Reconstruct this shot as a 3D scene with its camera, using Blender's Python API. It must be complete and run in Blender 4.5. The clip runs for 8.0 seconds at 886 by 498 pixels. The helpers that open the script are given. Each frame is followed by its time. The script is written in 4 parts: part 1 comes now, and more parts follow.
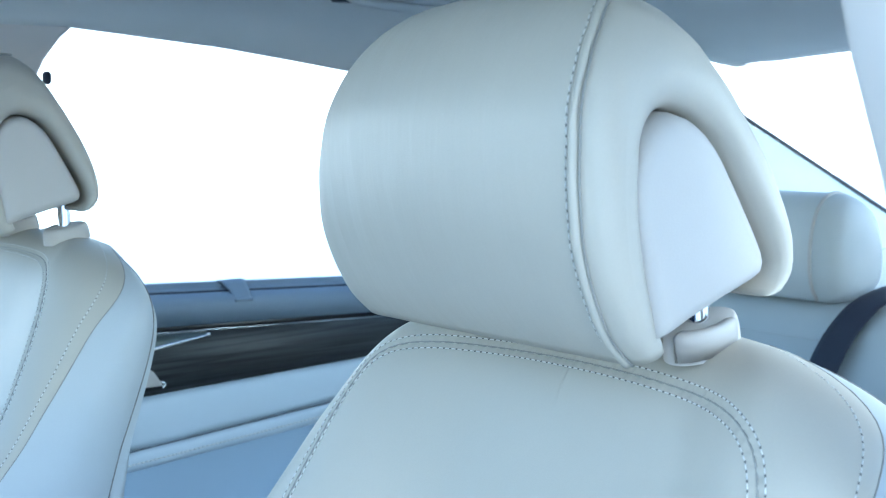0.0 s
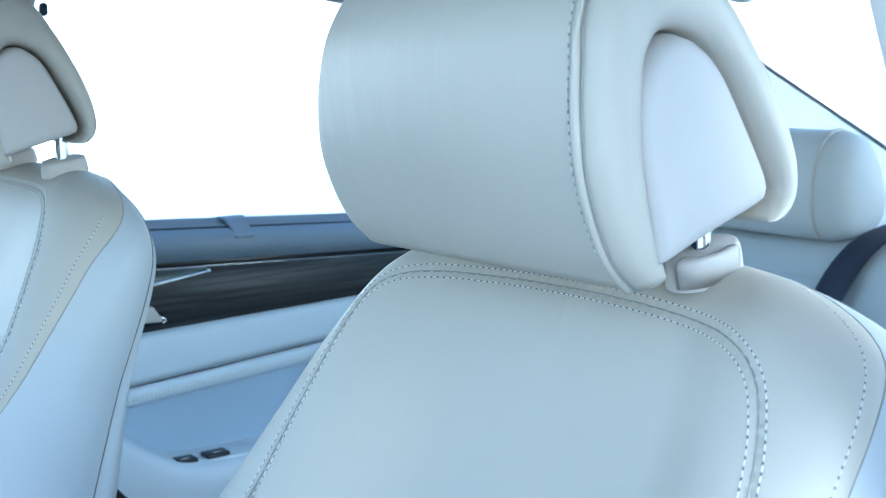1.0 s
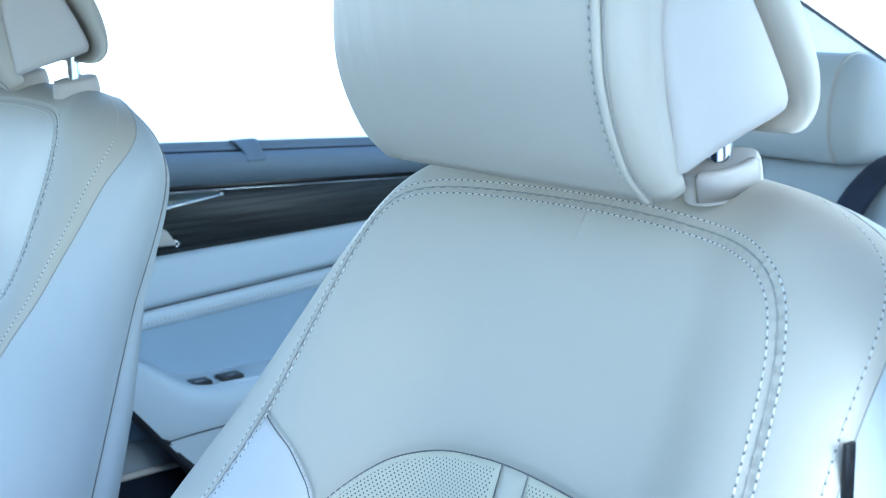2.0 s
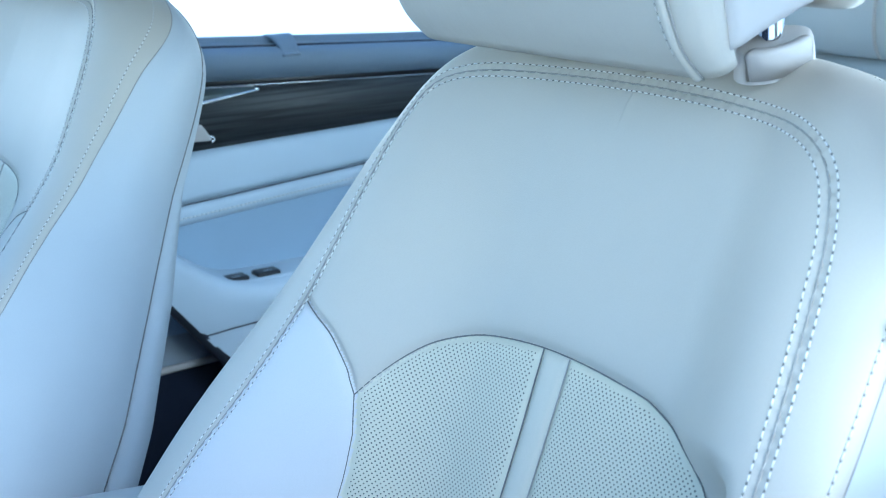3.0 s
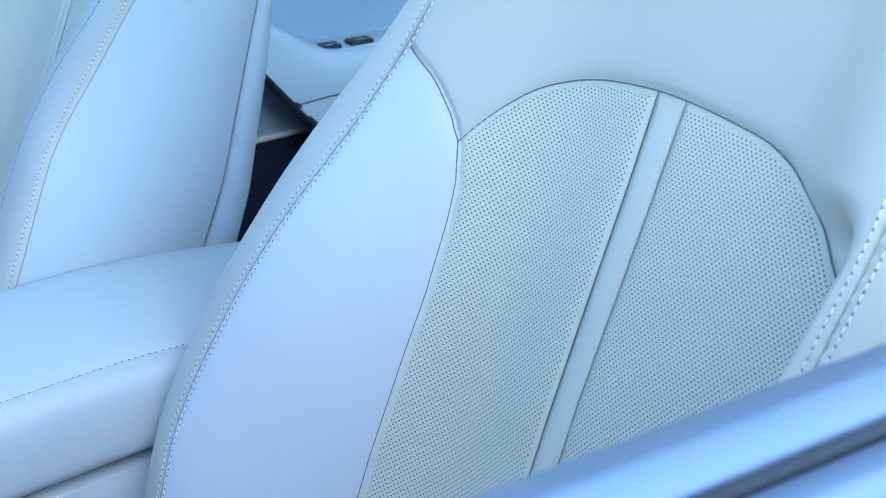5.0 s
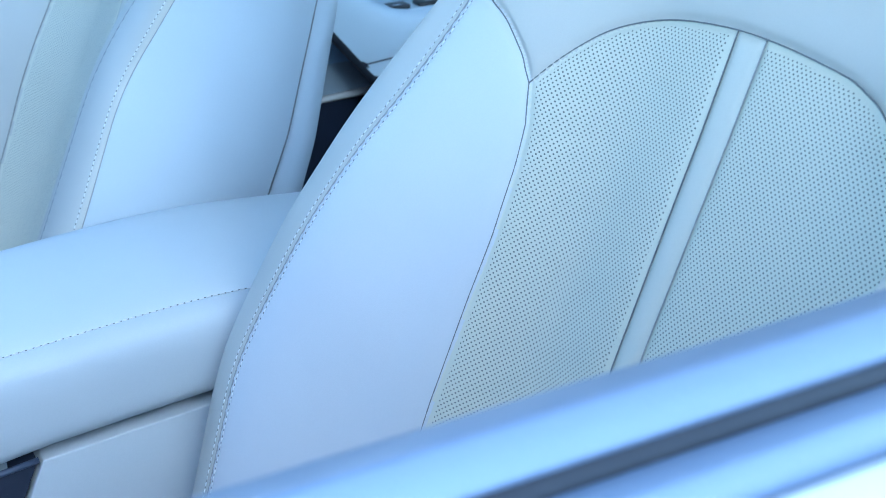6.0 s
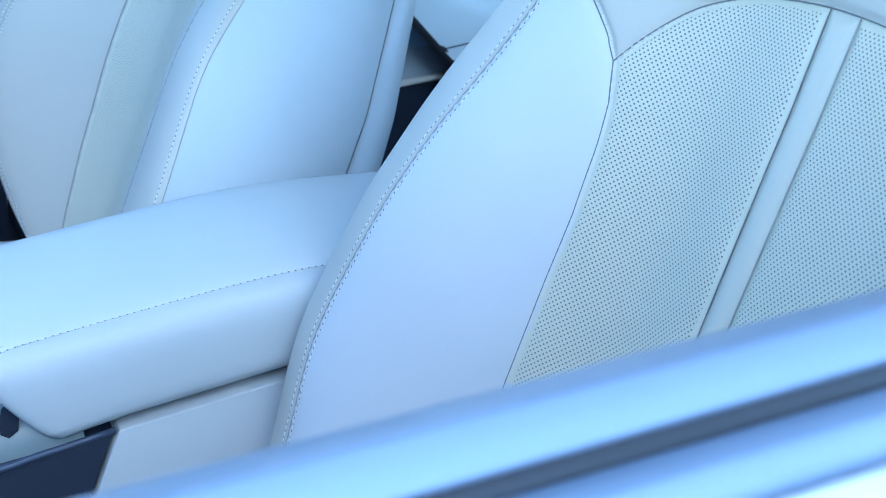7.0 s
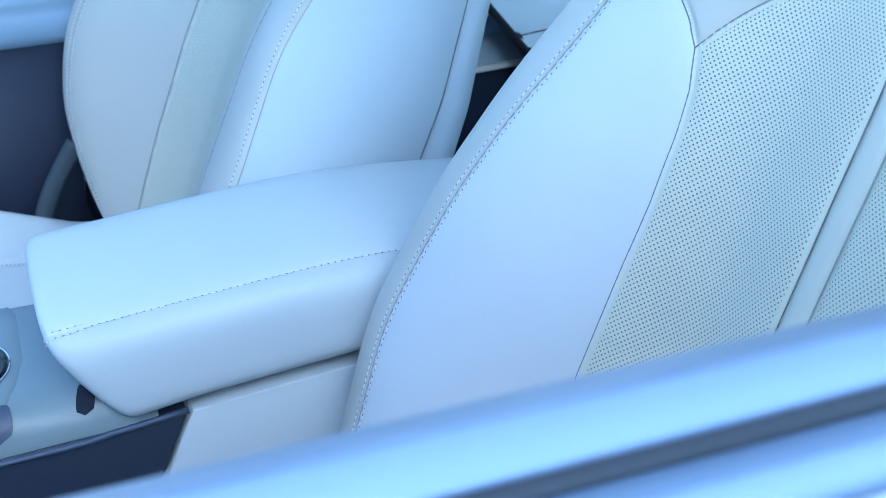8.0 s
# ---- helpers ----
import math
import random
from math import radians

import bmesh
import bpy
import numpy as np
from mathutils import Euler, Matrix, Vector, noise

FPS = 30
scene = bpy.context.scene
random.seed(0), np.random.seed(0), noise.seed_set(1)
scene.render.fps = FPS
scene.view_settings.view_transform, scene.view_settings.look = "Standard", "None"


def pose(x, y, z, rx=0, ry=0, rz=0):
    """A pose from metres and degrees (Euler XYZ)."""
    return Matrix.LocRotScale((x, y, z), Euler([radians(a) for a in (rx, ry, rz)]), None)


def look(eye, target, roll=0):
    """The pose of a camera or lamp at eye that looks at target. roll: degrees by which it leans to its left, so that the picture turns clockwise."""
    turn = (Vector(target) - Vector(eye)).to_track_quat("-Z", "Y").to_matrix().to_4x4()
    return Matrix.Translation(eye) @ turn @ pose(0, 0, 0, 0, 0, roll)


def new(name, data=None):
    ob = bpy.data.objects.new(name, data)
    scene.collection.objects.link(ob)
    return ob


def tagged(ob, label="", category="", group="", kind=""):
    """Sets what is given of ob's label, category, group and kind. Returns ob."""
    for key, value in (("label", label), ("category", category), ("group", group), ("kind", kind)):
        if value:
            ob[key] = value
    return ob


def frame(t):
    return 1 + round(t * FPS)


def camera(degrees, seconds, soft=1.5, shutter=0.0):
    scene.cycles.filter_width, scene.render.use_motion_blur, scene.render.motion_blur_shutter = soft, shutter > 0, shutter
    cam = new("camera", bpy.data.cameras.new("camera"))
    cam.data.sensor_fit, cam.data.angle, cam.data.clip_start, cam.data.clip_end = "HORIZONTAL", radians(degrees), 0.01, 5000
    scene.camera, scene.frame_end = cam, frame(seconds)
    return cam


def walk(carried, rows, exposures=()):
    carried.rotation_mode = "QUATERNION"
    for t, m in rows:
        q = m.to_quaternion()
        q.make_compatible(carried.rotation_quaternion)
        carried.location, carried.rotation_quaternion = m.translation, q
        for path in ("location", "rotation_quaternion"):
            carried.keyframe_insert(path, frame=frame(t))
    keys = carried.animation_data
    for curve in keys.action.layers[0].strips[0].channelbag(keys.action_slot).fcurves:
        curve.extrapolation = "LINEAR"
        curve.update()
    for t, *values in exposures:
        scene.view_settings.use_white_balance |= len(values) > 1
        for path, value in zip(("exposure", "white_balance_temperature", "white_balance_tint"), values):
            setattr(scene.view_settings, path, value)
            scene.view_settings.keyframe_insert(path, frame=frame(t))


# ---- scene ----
from mathutils.bvhtree import BVHTree

cam = camera(37.64, 8.0, soft=0.5)
cam.data.dof.use_dof, cam.data.dof.focus_distance, cam.data.dof.aperture_fstop = True, 0.78, 20.0
# seconds, x, y, z, pitch, roll, yaw; x to the car's rear, y across the car, z up
PATH = [
    (0.0, 0.0000, -0.0000, 1.1500, -5.901, -1.205, -35.904),
    (0.5, 0.0021, 0.0024, 1.1454, -7.138, -1.134, -35.852),
    (1.0, 0.0035, 0.0043, 1.1413, -8.426, -1.062, -35.808),
    (1.5, 0.0033, 0.0059, 1.1373, -9.848, -1.069, -35.715),
    (3.0, 0.0005, 0.0145, 1.1198, -15.626, -1.213, -33.714),
    (3.5, -0.0005, 0.0183, 1.1126, -18.114, -1.359, -32.751),
    (4.0, -0.0004, 0.0229, 1.1036, -20.531, -1.345, -31.718),
    (4.5, -0.0031, 0.0257, 1.0961, -22.817, -1.491, -30.735),
    (5.0, -0.0043, 0.0297, 1.0896, -24.698, -1.692, -29.506),
    (6.5, -0.0090, 0.0334, 1.0589, -25.683, -1.246, -24.919),
    (7.0, -0.0098, 0.0357, 1.0576, -25.831, -1.578, -23.021),
    (7.5, -0.0109, 0.0382, 1.0569, -26.127, -1.913, -21.165),
    (8.0, -0.0120, 0.0396, 1.0553, -26.274, -2.065, -19.636),
]
EXPOSURES = [(0.0, 2.16, 5680, -5), (3.0, 2.20, 5450, -5), (5.0, 2.30, 5180, -6), (8.0, 2.38, 4960, -6)]
walk(cam, [(t, pose(x, y, z, 0, 0, yaw) @ pose(0, 0, 0, 90 + pitch, 0, 0) @ pose(0, 0, 0, 0, 0, roll)) for t, x, y, z, pitch, roll, yaw in PATH], EXPOSURES)

# ---- light ----
world = bpy.data.worlds.new("sky")
scene.world = world
world.use_nodes = True
wn = world.node_tree.nodes
sky = wn.new("ShaderNodeTexSky")
sky.sky_type = "NISHITA"
sky.sun_disc = False
sky.sun_elevation, sky.sun_rotation = radians(46), radians(180)
sky.air_density, sky.dust_density, sky.ozone_density = 1.0, 1.2, 1.8
wn["Background"].inputs["Strength"].default_value = 0.15
world.node_tree.links.new(sky.outputs[0], wn["Background"].inputs["Color"])
sun = new("sun", bpy.data.lights.new("sun", "SUN"))
sun.data.energy, sun.data.angle, sun.data.color = 0.44, radians(28), (0.72, 0.85, 1.0)
sun.matrix_world = look((0.7, -7.0, 2.6), (0, 0, 0))


# ---- materials ----
def material(name, colour, rough=0.5, metal=0.0, bump=0.0, size=400.0, vary=0.04, large=9.0, coat=0.0, sheen=0.0):
    """A procedural surface: base colour with slow and fine variation, and a fine relief."""
    m = bpy.data.materials.new(name)
    m.use_nodes = True
    nt = m.node_tree
    n, link = nt.nodes, nt.links.new
    b = n["Principled BSDF"]
    b.inputs["Roughness"].default_value = rough
    b.inputs["Metallic"].default_value = metal
    b.inputs["Coat Weight"].default_value = coat
    b.inputs["Sheen Weight"].default_value = sheen
    tc = n.new("ShaderNodeTexCoord")
    big = n.new("ShaderNodeTexNoise")
    big.inputs["Scale"].default_value, big.inputs["Detail"].default_value = large, 4
    fine = n.new("ShaderNodeTexNoise")
    fine.inputs["Scale"].default_value, fine.inputs["Detail"].default_value = size, 3
    link(tc.outputs["Object"], big.inputs["Vector"])
    link(tc.outputs["Object"], fine.inputs["Vector"])
    add = n.new("ShaderNodeMath")
    add.operation = "ADD"
    link(big.outputs["Fac"], add.inputs[0])
    link(fine.outputs["Fac"], add.inputs[1])
    ramp = n.new("ShaderNodeMapRange")
    ramp.inputs["From Min"].default_value, ramp.inputs["From Max"].default_value = 0.6, 1.4
    ramp.inputs["To Min"].default_value, ramp.inputs["To Max"].default_value = 1 - vary, 1 + vary
    link(add.outputs[0], ramp.inputs["Value"])
    mul = n.new("ShaderNodeVectorMath")
    mul.operation = "SCALE"
    mul.inputs[0].default_value = colour
    link(ramp.outputs[0], mul.inputs["Scale"])
    link(mul.outputs[0], b.inputs["Base Color"])
    if bump:
        bp = n.new("ShaderNodeBump")
        bp.inputs["Strength"].default_value, bp.inputs["Distance"].default_value = bump, 0.0006
        link(fine.outputs["Fac"], bp.inputs["Height"])
        link(bp.outputs[0], b.inputs["Normal"])
    m["mul"] = mul.name
    return m


def leather(name, colour, rough=0.5):
    """Smooth hide: a fine cell grain over soft, slow unevenness."""
    m = material(name, colour, rough, 0.0, 0.0, 900.0, 0.025, 14.0)
    nt = m.node_tree
    n, link = nt.nodes, nt.links.new
    tc = n.new("ShaderNodeTexCoord")
    cell = n.new("ShaderNodeTexVoronoi")
    cell.feature, cell.inputs["Scale"].default_value = "DISTANCE_TO_EDGE", 1100.0
    soft = n.new("ShaderNodeTexNoise")
    soft.inputs["Scale"].default_value = 26.0
    link(tc.outputs["Object"], cell.inputs["Vector"])
    link(tc.outputs["Object"], soft.inputs["Vector"])
    b1, b2 = n.new("ShaderNodeBump"), n.new("ShaderNodeBump")
    b1.inputs["Strength"].default_value, b1.inputs["Distance"].default_value = 0.18, 0.0004
    b2.inputs["Strength"].default_value, b2.inputs["Distance"].default_value = 0.25, 0.003
    link(cell.outputs["Distance"], b1.inputs["Height"])
    link(soft.outputs["Fac"], b2.inputs["Height"])
    link(b2.outputs[0], b1.inputs["Normal"])
    link(b1.outputs[0], n["Principled BSDF"].inputs["Normal"])
    return m


def perforated(name, colour):
    """Leather with staggered rows of punched holes, laid out in metres on the panel's own map."""
    m = leather(name, colour, 0.5)
    nt = m.node_tree
    n, link = nt.nodes, nt.links.new
    b = n["Principled BSDF"]
    uv = n.new("ShaderNodeUVMap")
    uv.uv_map = "hide"
    sep = n.new("ShaderNodeSeparateXYZ")
    link(uv.outputs[0], sep.inputs[0])

    def op(kind, a, c):
        q = n.new("ShaderNodeMath")
        q.operation = kind
        for i, v in enumerate((a, c)):
            if isinstance(v, (int, float)):
                q.inputs[i].default_value = v
            elif v is not None:
                link(v, q.inputs[i])
        return q.outputs[0]

    pitch = 0.0029
    best = None
    for shift in (0.0, 0.5):
        du = op("SUBTRACT", op("FRACT", op("ADD", op("DIVIDE", sep.outputs[0], pitch), shift + 50), None), 0.5)
        dv = op("SUBTRACT", op("FRACT", op("ADD", op("DIVIDE", sep.outputs[1], pitch * 1.25), shift + 50), None), 0.5)
        d = op("SQRT", op("ADD", op("MULTIPLY", du, du), op("MULTIPLY", op("MULTIPLY", dv, dv), 1.5625)), None)
        best = d if best is None else op("MINIMUM", best, d)
    at = n.new("ShaderNodeAttribute")
    at.attribute_name = "inset"
    inside = op("GREATER_THAN", at.outputs["Fac"], 0.0035)
    hole = n.new("ShaderNodeMapRange")
    hole.interpolation_type = "SMOOTHSTEP"
    hole.inputs["From Min"].default_value, hole.inputs["From Max"].default_value = 0.12, 0.19
    hole.inputs["To Min"].default_value, hole.inputs["To Max"].default_value = 1.0, 0.0
    link(best, hole.inputs["Value"])
    fac = op("MULTIPLY", hole.outputs[0], inside)
    mix = n.new("ShaderNodeMix")
    mix.data_type = "RGBA"
    mix.inputs["B"].default_value = (0.075, 0.075, 0.075, 1)
    link(fac, mix.inputs["Factor"])
    link(n[m["mul"]].outputs[0], mix.inputs["A"])
    link(mix.outputs["Result"], b.inputs["Base Color"])
    bp = n.new("ShaderNodeBump")
    bp.invert = True
    bp.inputs["Strength"].default_value, bp.inputs["Distance"].default_value = 0.6, 0.0008
    link(fac, bp.inputs["Height"])
    link(b.inputs["Normal"].links[0].from_socket, bp.inputs["Normal"])
    link(bp.outputs[0], b.inputs["Normal"])
    return m


def wood(name):
    """Dark open-pored veneer, grain along the car."""
    m = material(name, (0.02, 0.02, 0.022), 0.5, 0, 0, 300, 0.1, 6)
    nt = m.node_tree
    n, link = nt.nodes, nt.links.new
    tc, mp = n.new("ShaderNodeTexCoord"), n.new("ShaderNodeMapping")
    mp.inputs["Scale"].default_value = (5, 60, 190)
    link(tc.outputs["Object"], mp.inputs["Vector"])
    gr = n.new("ShaderNodeTexNoise")
    gr.inputs["Scale"].default_value, gr.inputs["Detail"].default_value, gr.inputs["Distortion"].default_value = 1.0, 6, 0.7
    link(mp.outputs[0], gr.inputs["Vector"])
    rp = n.new("ShaderNodeValToRGB")
    rp.color_ramp.elements[0].position, rp.color_ramp.elements[0].color = 0.35, (0.008, 0.008, 0.01, 1)
    rp.color_ramp.elements[1].position, rp.color_ramp.elements[1].color = 0.74, (0.055, 0.06, 0.06, 1)
    link(gr.outputs["Fac"], rp.inputs["Fac"])
    link(rp.outputs["Color"], n["Principled BSDF"].inputs["Base Color"])
    bp = n.new("ShaderNodeBump")
    bp.inputs["Strength"].default_value, bp.inputs["Distance"].default_value = 0.3, 0.0005
    link(gr.outputs["Fac"], bp.inputs["Height"])
    link(bp.outputs[0], n["Principled BSDF"].inputs["Normal"])
    return m


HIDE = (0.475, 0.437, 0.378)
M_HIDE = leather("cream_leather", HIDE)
M_HEAD = leather("headrest_leather", HIDE, 0.45)
hn = M_HEAD.node_tree.nodes
h_tc, h_map, h_noise, h_bump = hn.new("ShaderNodeTexCoord"), hn.new("ShaderNodeMapping"), hn.new("ShaderNodeTexNoise"), hn.new("ShaderNodeBump")
h_map.inputs["Scale"].default_value = (12, 55, 9)
h_noise.inputs["Scale"].default_value, h_noise.inputs["Detail"].default_value = 1.0, 3
h_bump.inputs["Strength"].default_value, h_bump.inputs["Distance"].default_value = 0.35, 0.004
for a, b in ((h_tc.outputs["Object"], h_map.inputs["Vector"]), (h_map.outputs[0], h_noise.inputs["Vector"]), (h_noise.outputs["Fac"], h_bump.inputs["Height"]), (hn["Principled BSDF"].inputs["Normal"].links[0].from_socket, h_bump.inputs["Normal"]), (h_bump.outputs[0], hn["Principled BSDF"].inputs["Normal"])):
    M_HEAD.node_tree.links.new(a, b)
# Brightened, cooler copy of the hide for parts that catch more light.
M_HIDE_LIT = leather("brightened_lit_leather", (0.565, 0.575, 0.57))
# Hide for the near inner bolster, paled and cooled for window light.
M_BOLSTER_LIT = leather("window_lit_leather", (0.53, 0.52, 0.525))
# Copy of the hide with blue skylight put into its colour, for sides.
M_HIDE_SKY = leather("sky_tinted_leather", (0.475, 0.500, 0.522))
M_PERF = perforated("perforated_leather", (0.57, 0.535, 0.42))
M_STRIP = leather("strip_leather", (0.54, 0.505, 0.42))
M_CORE = material("cream_plastic", (0.53, 0.49, 0.46), 0.55, 0, 0.15, 1500, 0.02)
M_THREAD = material("pale_thread", (0.68, 0.665, 0.64), 0.7, 0, 0, 2000, 0.05)
M_SEAM = material("seam_gap", (0.17, 0.165, 0.16), 0.8, 0, 0, 800, 0.1)
M_FOLD = material("leather_fold", (0.30, 0.29, 0.27), 0.7, 0, 0, 800, 0.1)
M_CHROME = material("chrome", (0.8, 0.8, 0.8), 0.08, 1.0, 0, 100, 0.01)
M_TRIM = material("pale_door_trim", (0.56, 0.63, 0.69), 0.45, 0, 0.3, 1200, 0.03)
# Door trim darkened for the shade on the recessed panel above the armrest.
M_TRIM_DARK = material("darkened_door_trim", (0.36, 0.46, 0.57), 0.5, 0, 0.3, 1300, 0.04)
M_GREY = material("padded_sill", (0.150, 0.190, 0.275), 0.40, 0, 0.35, 1200, 0.04)
M_WEDGE = material("dark_satin_metal", (0.10, 0.115, 0.11), 0.3, 0.6, 0, 300, 0.05)
M_LEDGE = material("dark_blue_ledge", (0.045, 0.060, 0.105), 0.45, 0, 0.3, 900, 0.1)
# Lighter copy of the padded sill, for the stronger light on the far cap.
M_CAP = material("blue_grey_cap", (0.21, 0.265, 0.34), 0.55, 0, 0.35, 1200, 0.04)
M_DARK = material("dark_plastic", (0.016, 0.021, 0.040), 0.5, 0, 0.3, 900, 0.1)
M_BLACK = material("black_plastic", (0.012, 0.012, 0.014), 0.35, 0, 0.1, 900, 0.1)
M_CARPET = material("navy_carpet", (0.008, 0.011, 0.022), 0.95, 0, 0.8, 500, 0.25, sheen=0.08)
M_BELT = material("navy_webbing", (0.02, 0.024, 0.045), 0.6, 0, 0.5, 700, 0.15)
M_STRAP = material("grey_webbing", (0.035, 0.045, 0.055), 0.7, 0, 0.5, 700, 0.15)
M_ROOF = material("headliner_cloth", (0.55, 0.56, 0.55), 0.9, 0, 0.4, 900, 0.04)
M_RUBBER = material("window_seal", (0.02, 0.022, 0.03), 0.55, 0, 0.1, 500, 0.1)
M_PAINT = material("white_car_paint", (0.82, 0.82, 0.82), 0.25, 0, 0, 300, 0.01, coat=0.8)
M_GROUND = material("pale_concrete", (0.76, 0.79, 0.80), 0.85, 0, 0.3, 60, 0.12, 0.6)
M_PILLAR = material("pale_pillar_trim", (0.40, 0.47, 0.50), 0.5, 0, 0.3, 1200, 0.03)
M_CONSOLE = material("grey_console", (0.19, 0.225, 0.24), 0.42, 0, 0.2, 900, 0.04)
M_WEAVE = material("woven_cloth", (0.34, 0.38, 0.42), 0.9, 0, 0, 900, 0.05)
wv = M_WEAVE.node_tree.nodes
w_tc, w_a, w_b, w_mix, w_bump = wv.new("ShaderNodeTexCoord"), wv.new("ShaderNodeTexWave"), wv.new("ShaderNodeTexWave"), wv.new("ShaderNodeMath"), wv.new("ShaderNodeBump")
w_a.bands_direction, w_b.bands_direction = "X", "Z"
w_a.inputs["Scale"].default_value = w_b.inputs["Scale"].default_value = 110.0
w_mix.operation = "MULTIPLY"
w_bump.inputs["Strength"].default_value, w_bump.inputs["Distance"].default_value = 0.9, 0.0015
for a, b in ((w_tc.outputs["Object"], w_a.inputs["Vector"]), (w_tc.outputs["Object"], w_b.inputs["Vector"]), (w_a.outputs["Fac"], w_mix.inputs[0]), (w_b.outputs["Fac"], w_mix.inputs[1]), (w_mix.outputs[0], w_bump.inputs["Height"]), (w_bump.outputs[0], wv["Principled BSDF"].inputs["Normal"])):
    M_WEAVE.node_tree.links.new(a, b)
M_WOOD = wood("dark_wood")
M_GLASS = bpy.data.materials.new("window_glass")
M_GLASS.use_nodes = True
gb = M_GLASS.node_tree.nodes["Principled BSDF"]
gb.inputs["Transmission Weight"].default_value, gb.inputs["Roughness"].default_value, gb.inputs["IOR"].default_value = 1.0, 0.0, 1.02


# ---- mesh helpers ----
def part(name, data, mat, parent=None, label="", smooth=True):
    """Links a bmesh or mesh as one object under a thing or a part."""
    if isinstance(data, bmesh.types.BMesh):
        me = bpy.data.meshes.new(name)
        data.normal_update()
        data.to_mesh(me)
        data.free()
    else:
        me = data
    if smooth:
        me.shade_smooth()
    if not me.materials:
        me.materials.append(mat)
    ob = new(name, me)
    if parent:
        ob.parent = parent
    if label:
        ob["label"] = label
    return ob


def thing(name, label, category, group="", kind=""):
    return tagged(new(name), label, category, group, kind)


def grid_mesh(name, rows, close=False):
    """A mesh from rows of points; close joins each row's ends."""
    nr, nc = len(rows), len(rows[0])
    verts = [tuple(p) for r in rows for p in r]
    faces = []
    for i in range(nr - 1):
        for j in range(nc if close else nc - 1):
            k = (j + 1) % nc
            faces.append((i * nc + j, i * nc + k, (i + 1) * nc + k, (i + 1) * nc + j))
    me = bpy.data.meshes.new(name)
    me.from_pydata(verts, [], faces)
    me.update()
    return me


def box(x0, x1, y0, y1, z0, z1, bevel=0.004, seg=3):
    bm = bmesh.new()
    bmesh.ops.create_cube(bm, size=1)
    bmesh.ops.scale(bm, vec=(x1 - x0, y1 - y0, z1 - z0), verts=bm.verts)
    bmesh.ops.translate(bm, vec=((x0 + x1) / 2, (y0 + y1) / 2, (z0 + z1) / 2), verts=bm.verts)
    if bevel:
        bmesh.ops.bevel(bm, geom=list(bm.edges), offset=bevel, segments=seg, affect="EDGES", profile=0.5)
    return bm


def spline(pts, n):
    """n points evenly spaced along a smooth curve through pts."""
    p = np.array(pts, float)
    p = np.vstack([2 * p[0] - p[1], p, 2 * p[-1] - p[-2]])
    out = []
    for i in range(1, len(p) - 2):
        a, b, c, d = p[i - 1], p[i], p[i + 1], p[i + 2]
        for t in np.linspace(0, 1, 24, endpoint=False):
            out.append(0.5 * (2 * b + (c - a) * t + (2 * a - 5 * b + 4 * c - d) * t * t + (3 * b - a - 3 * c + d) * t ** 3))
    out.append(p[-2])
    out = np.array(out)
    s = np.concatenate([[0], np.cumsum(np.linalg.norm(np.diff(out, axis=0), axis=1))])
    q = np.linspace(0, s[-1], n)
    return np.stack([np.interp(q, s, out[:, k]) for k in range(out.shape[1])], axis=1)


def tube(name, pts, r, sides=6, flat=1.0):
    """A tube along points, with closed ends."""
    p = [Vector(q) for q in pts]
    rows = []
    up = Vector((0.1, 0.2, 1)).normalized()
    for i, q in enumerate(p):
        d = (p[min(i + 1, len(p) - 1)] - p[max(i - 1, 0)]).normalized()
        a = d.cross(up).normalized()
        b = a.cross(d).normalized()
        rows.append([q + a * (r * math.cos(k * math.tau / sides)) + b * (r * flat * math.sin(k * math.tau / sides)) for k in range(sides)])
    rows.insert(0, [p[0]] * sides)
    rows.append([p[-1]] * sides)
    return grid_mesh(name, rows, True)


def prism(profile, a0, a1, axis="x", bevel=0.0, seg=3):
    """Extrudes a closed profile along x (profile in y, z) or along y (profile in x, z)."""
    bm = bmesh.new()
    ends = []
    for a in (a0, a1):
        ends.append([bm.verts.new((a, p, q) if axis == "x" else (p, a, q)) for p, q in profile])
    n = len(profile)
    bm.faces.new(ends[0])
    bm.faces.new(ends[1][::-1])
    for i in range(n):
        j = (i + 1) % n
        bm.faces.new((ends[0][j], ends[0][i], ends[1][i], ends[1][j]))
    bmesh.ops.recalc_face_normals(bm, faces=bm.faces)
    if bevel:
        bmesh.ops.bevel(bm, geom=list(bm.edges), offset=bevel, segments=seg, affect="EDGES", profile=0.5)
    return bm


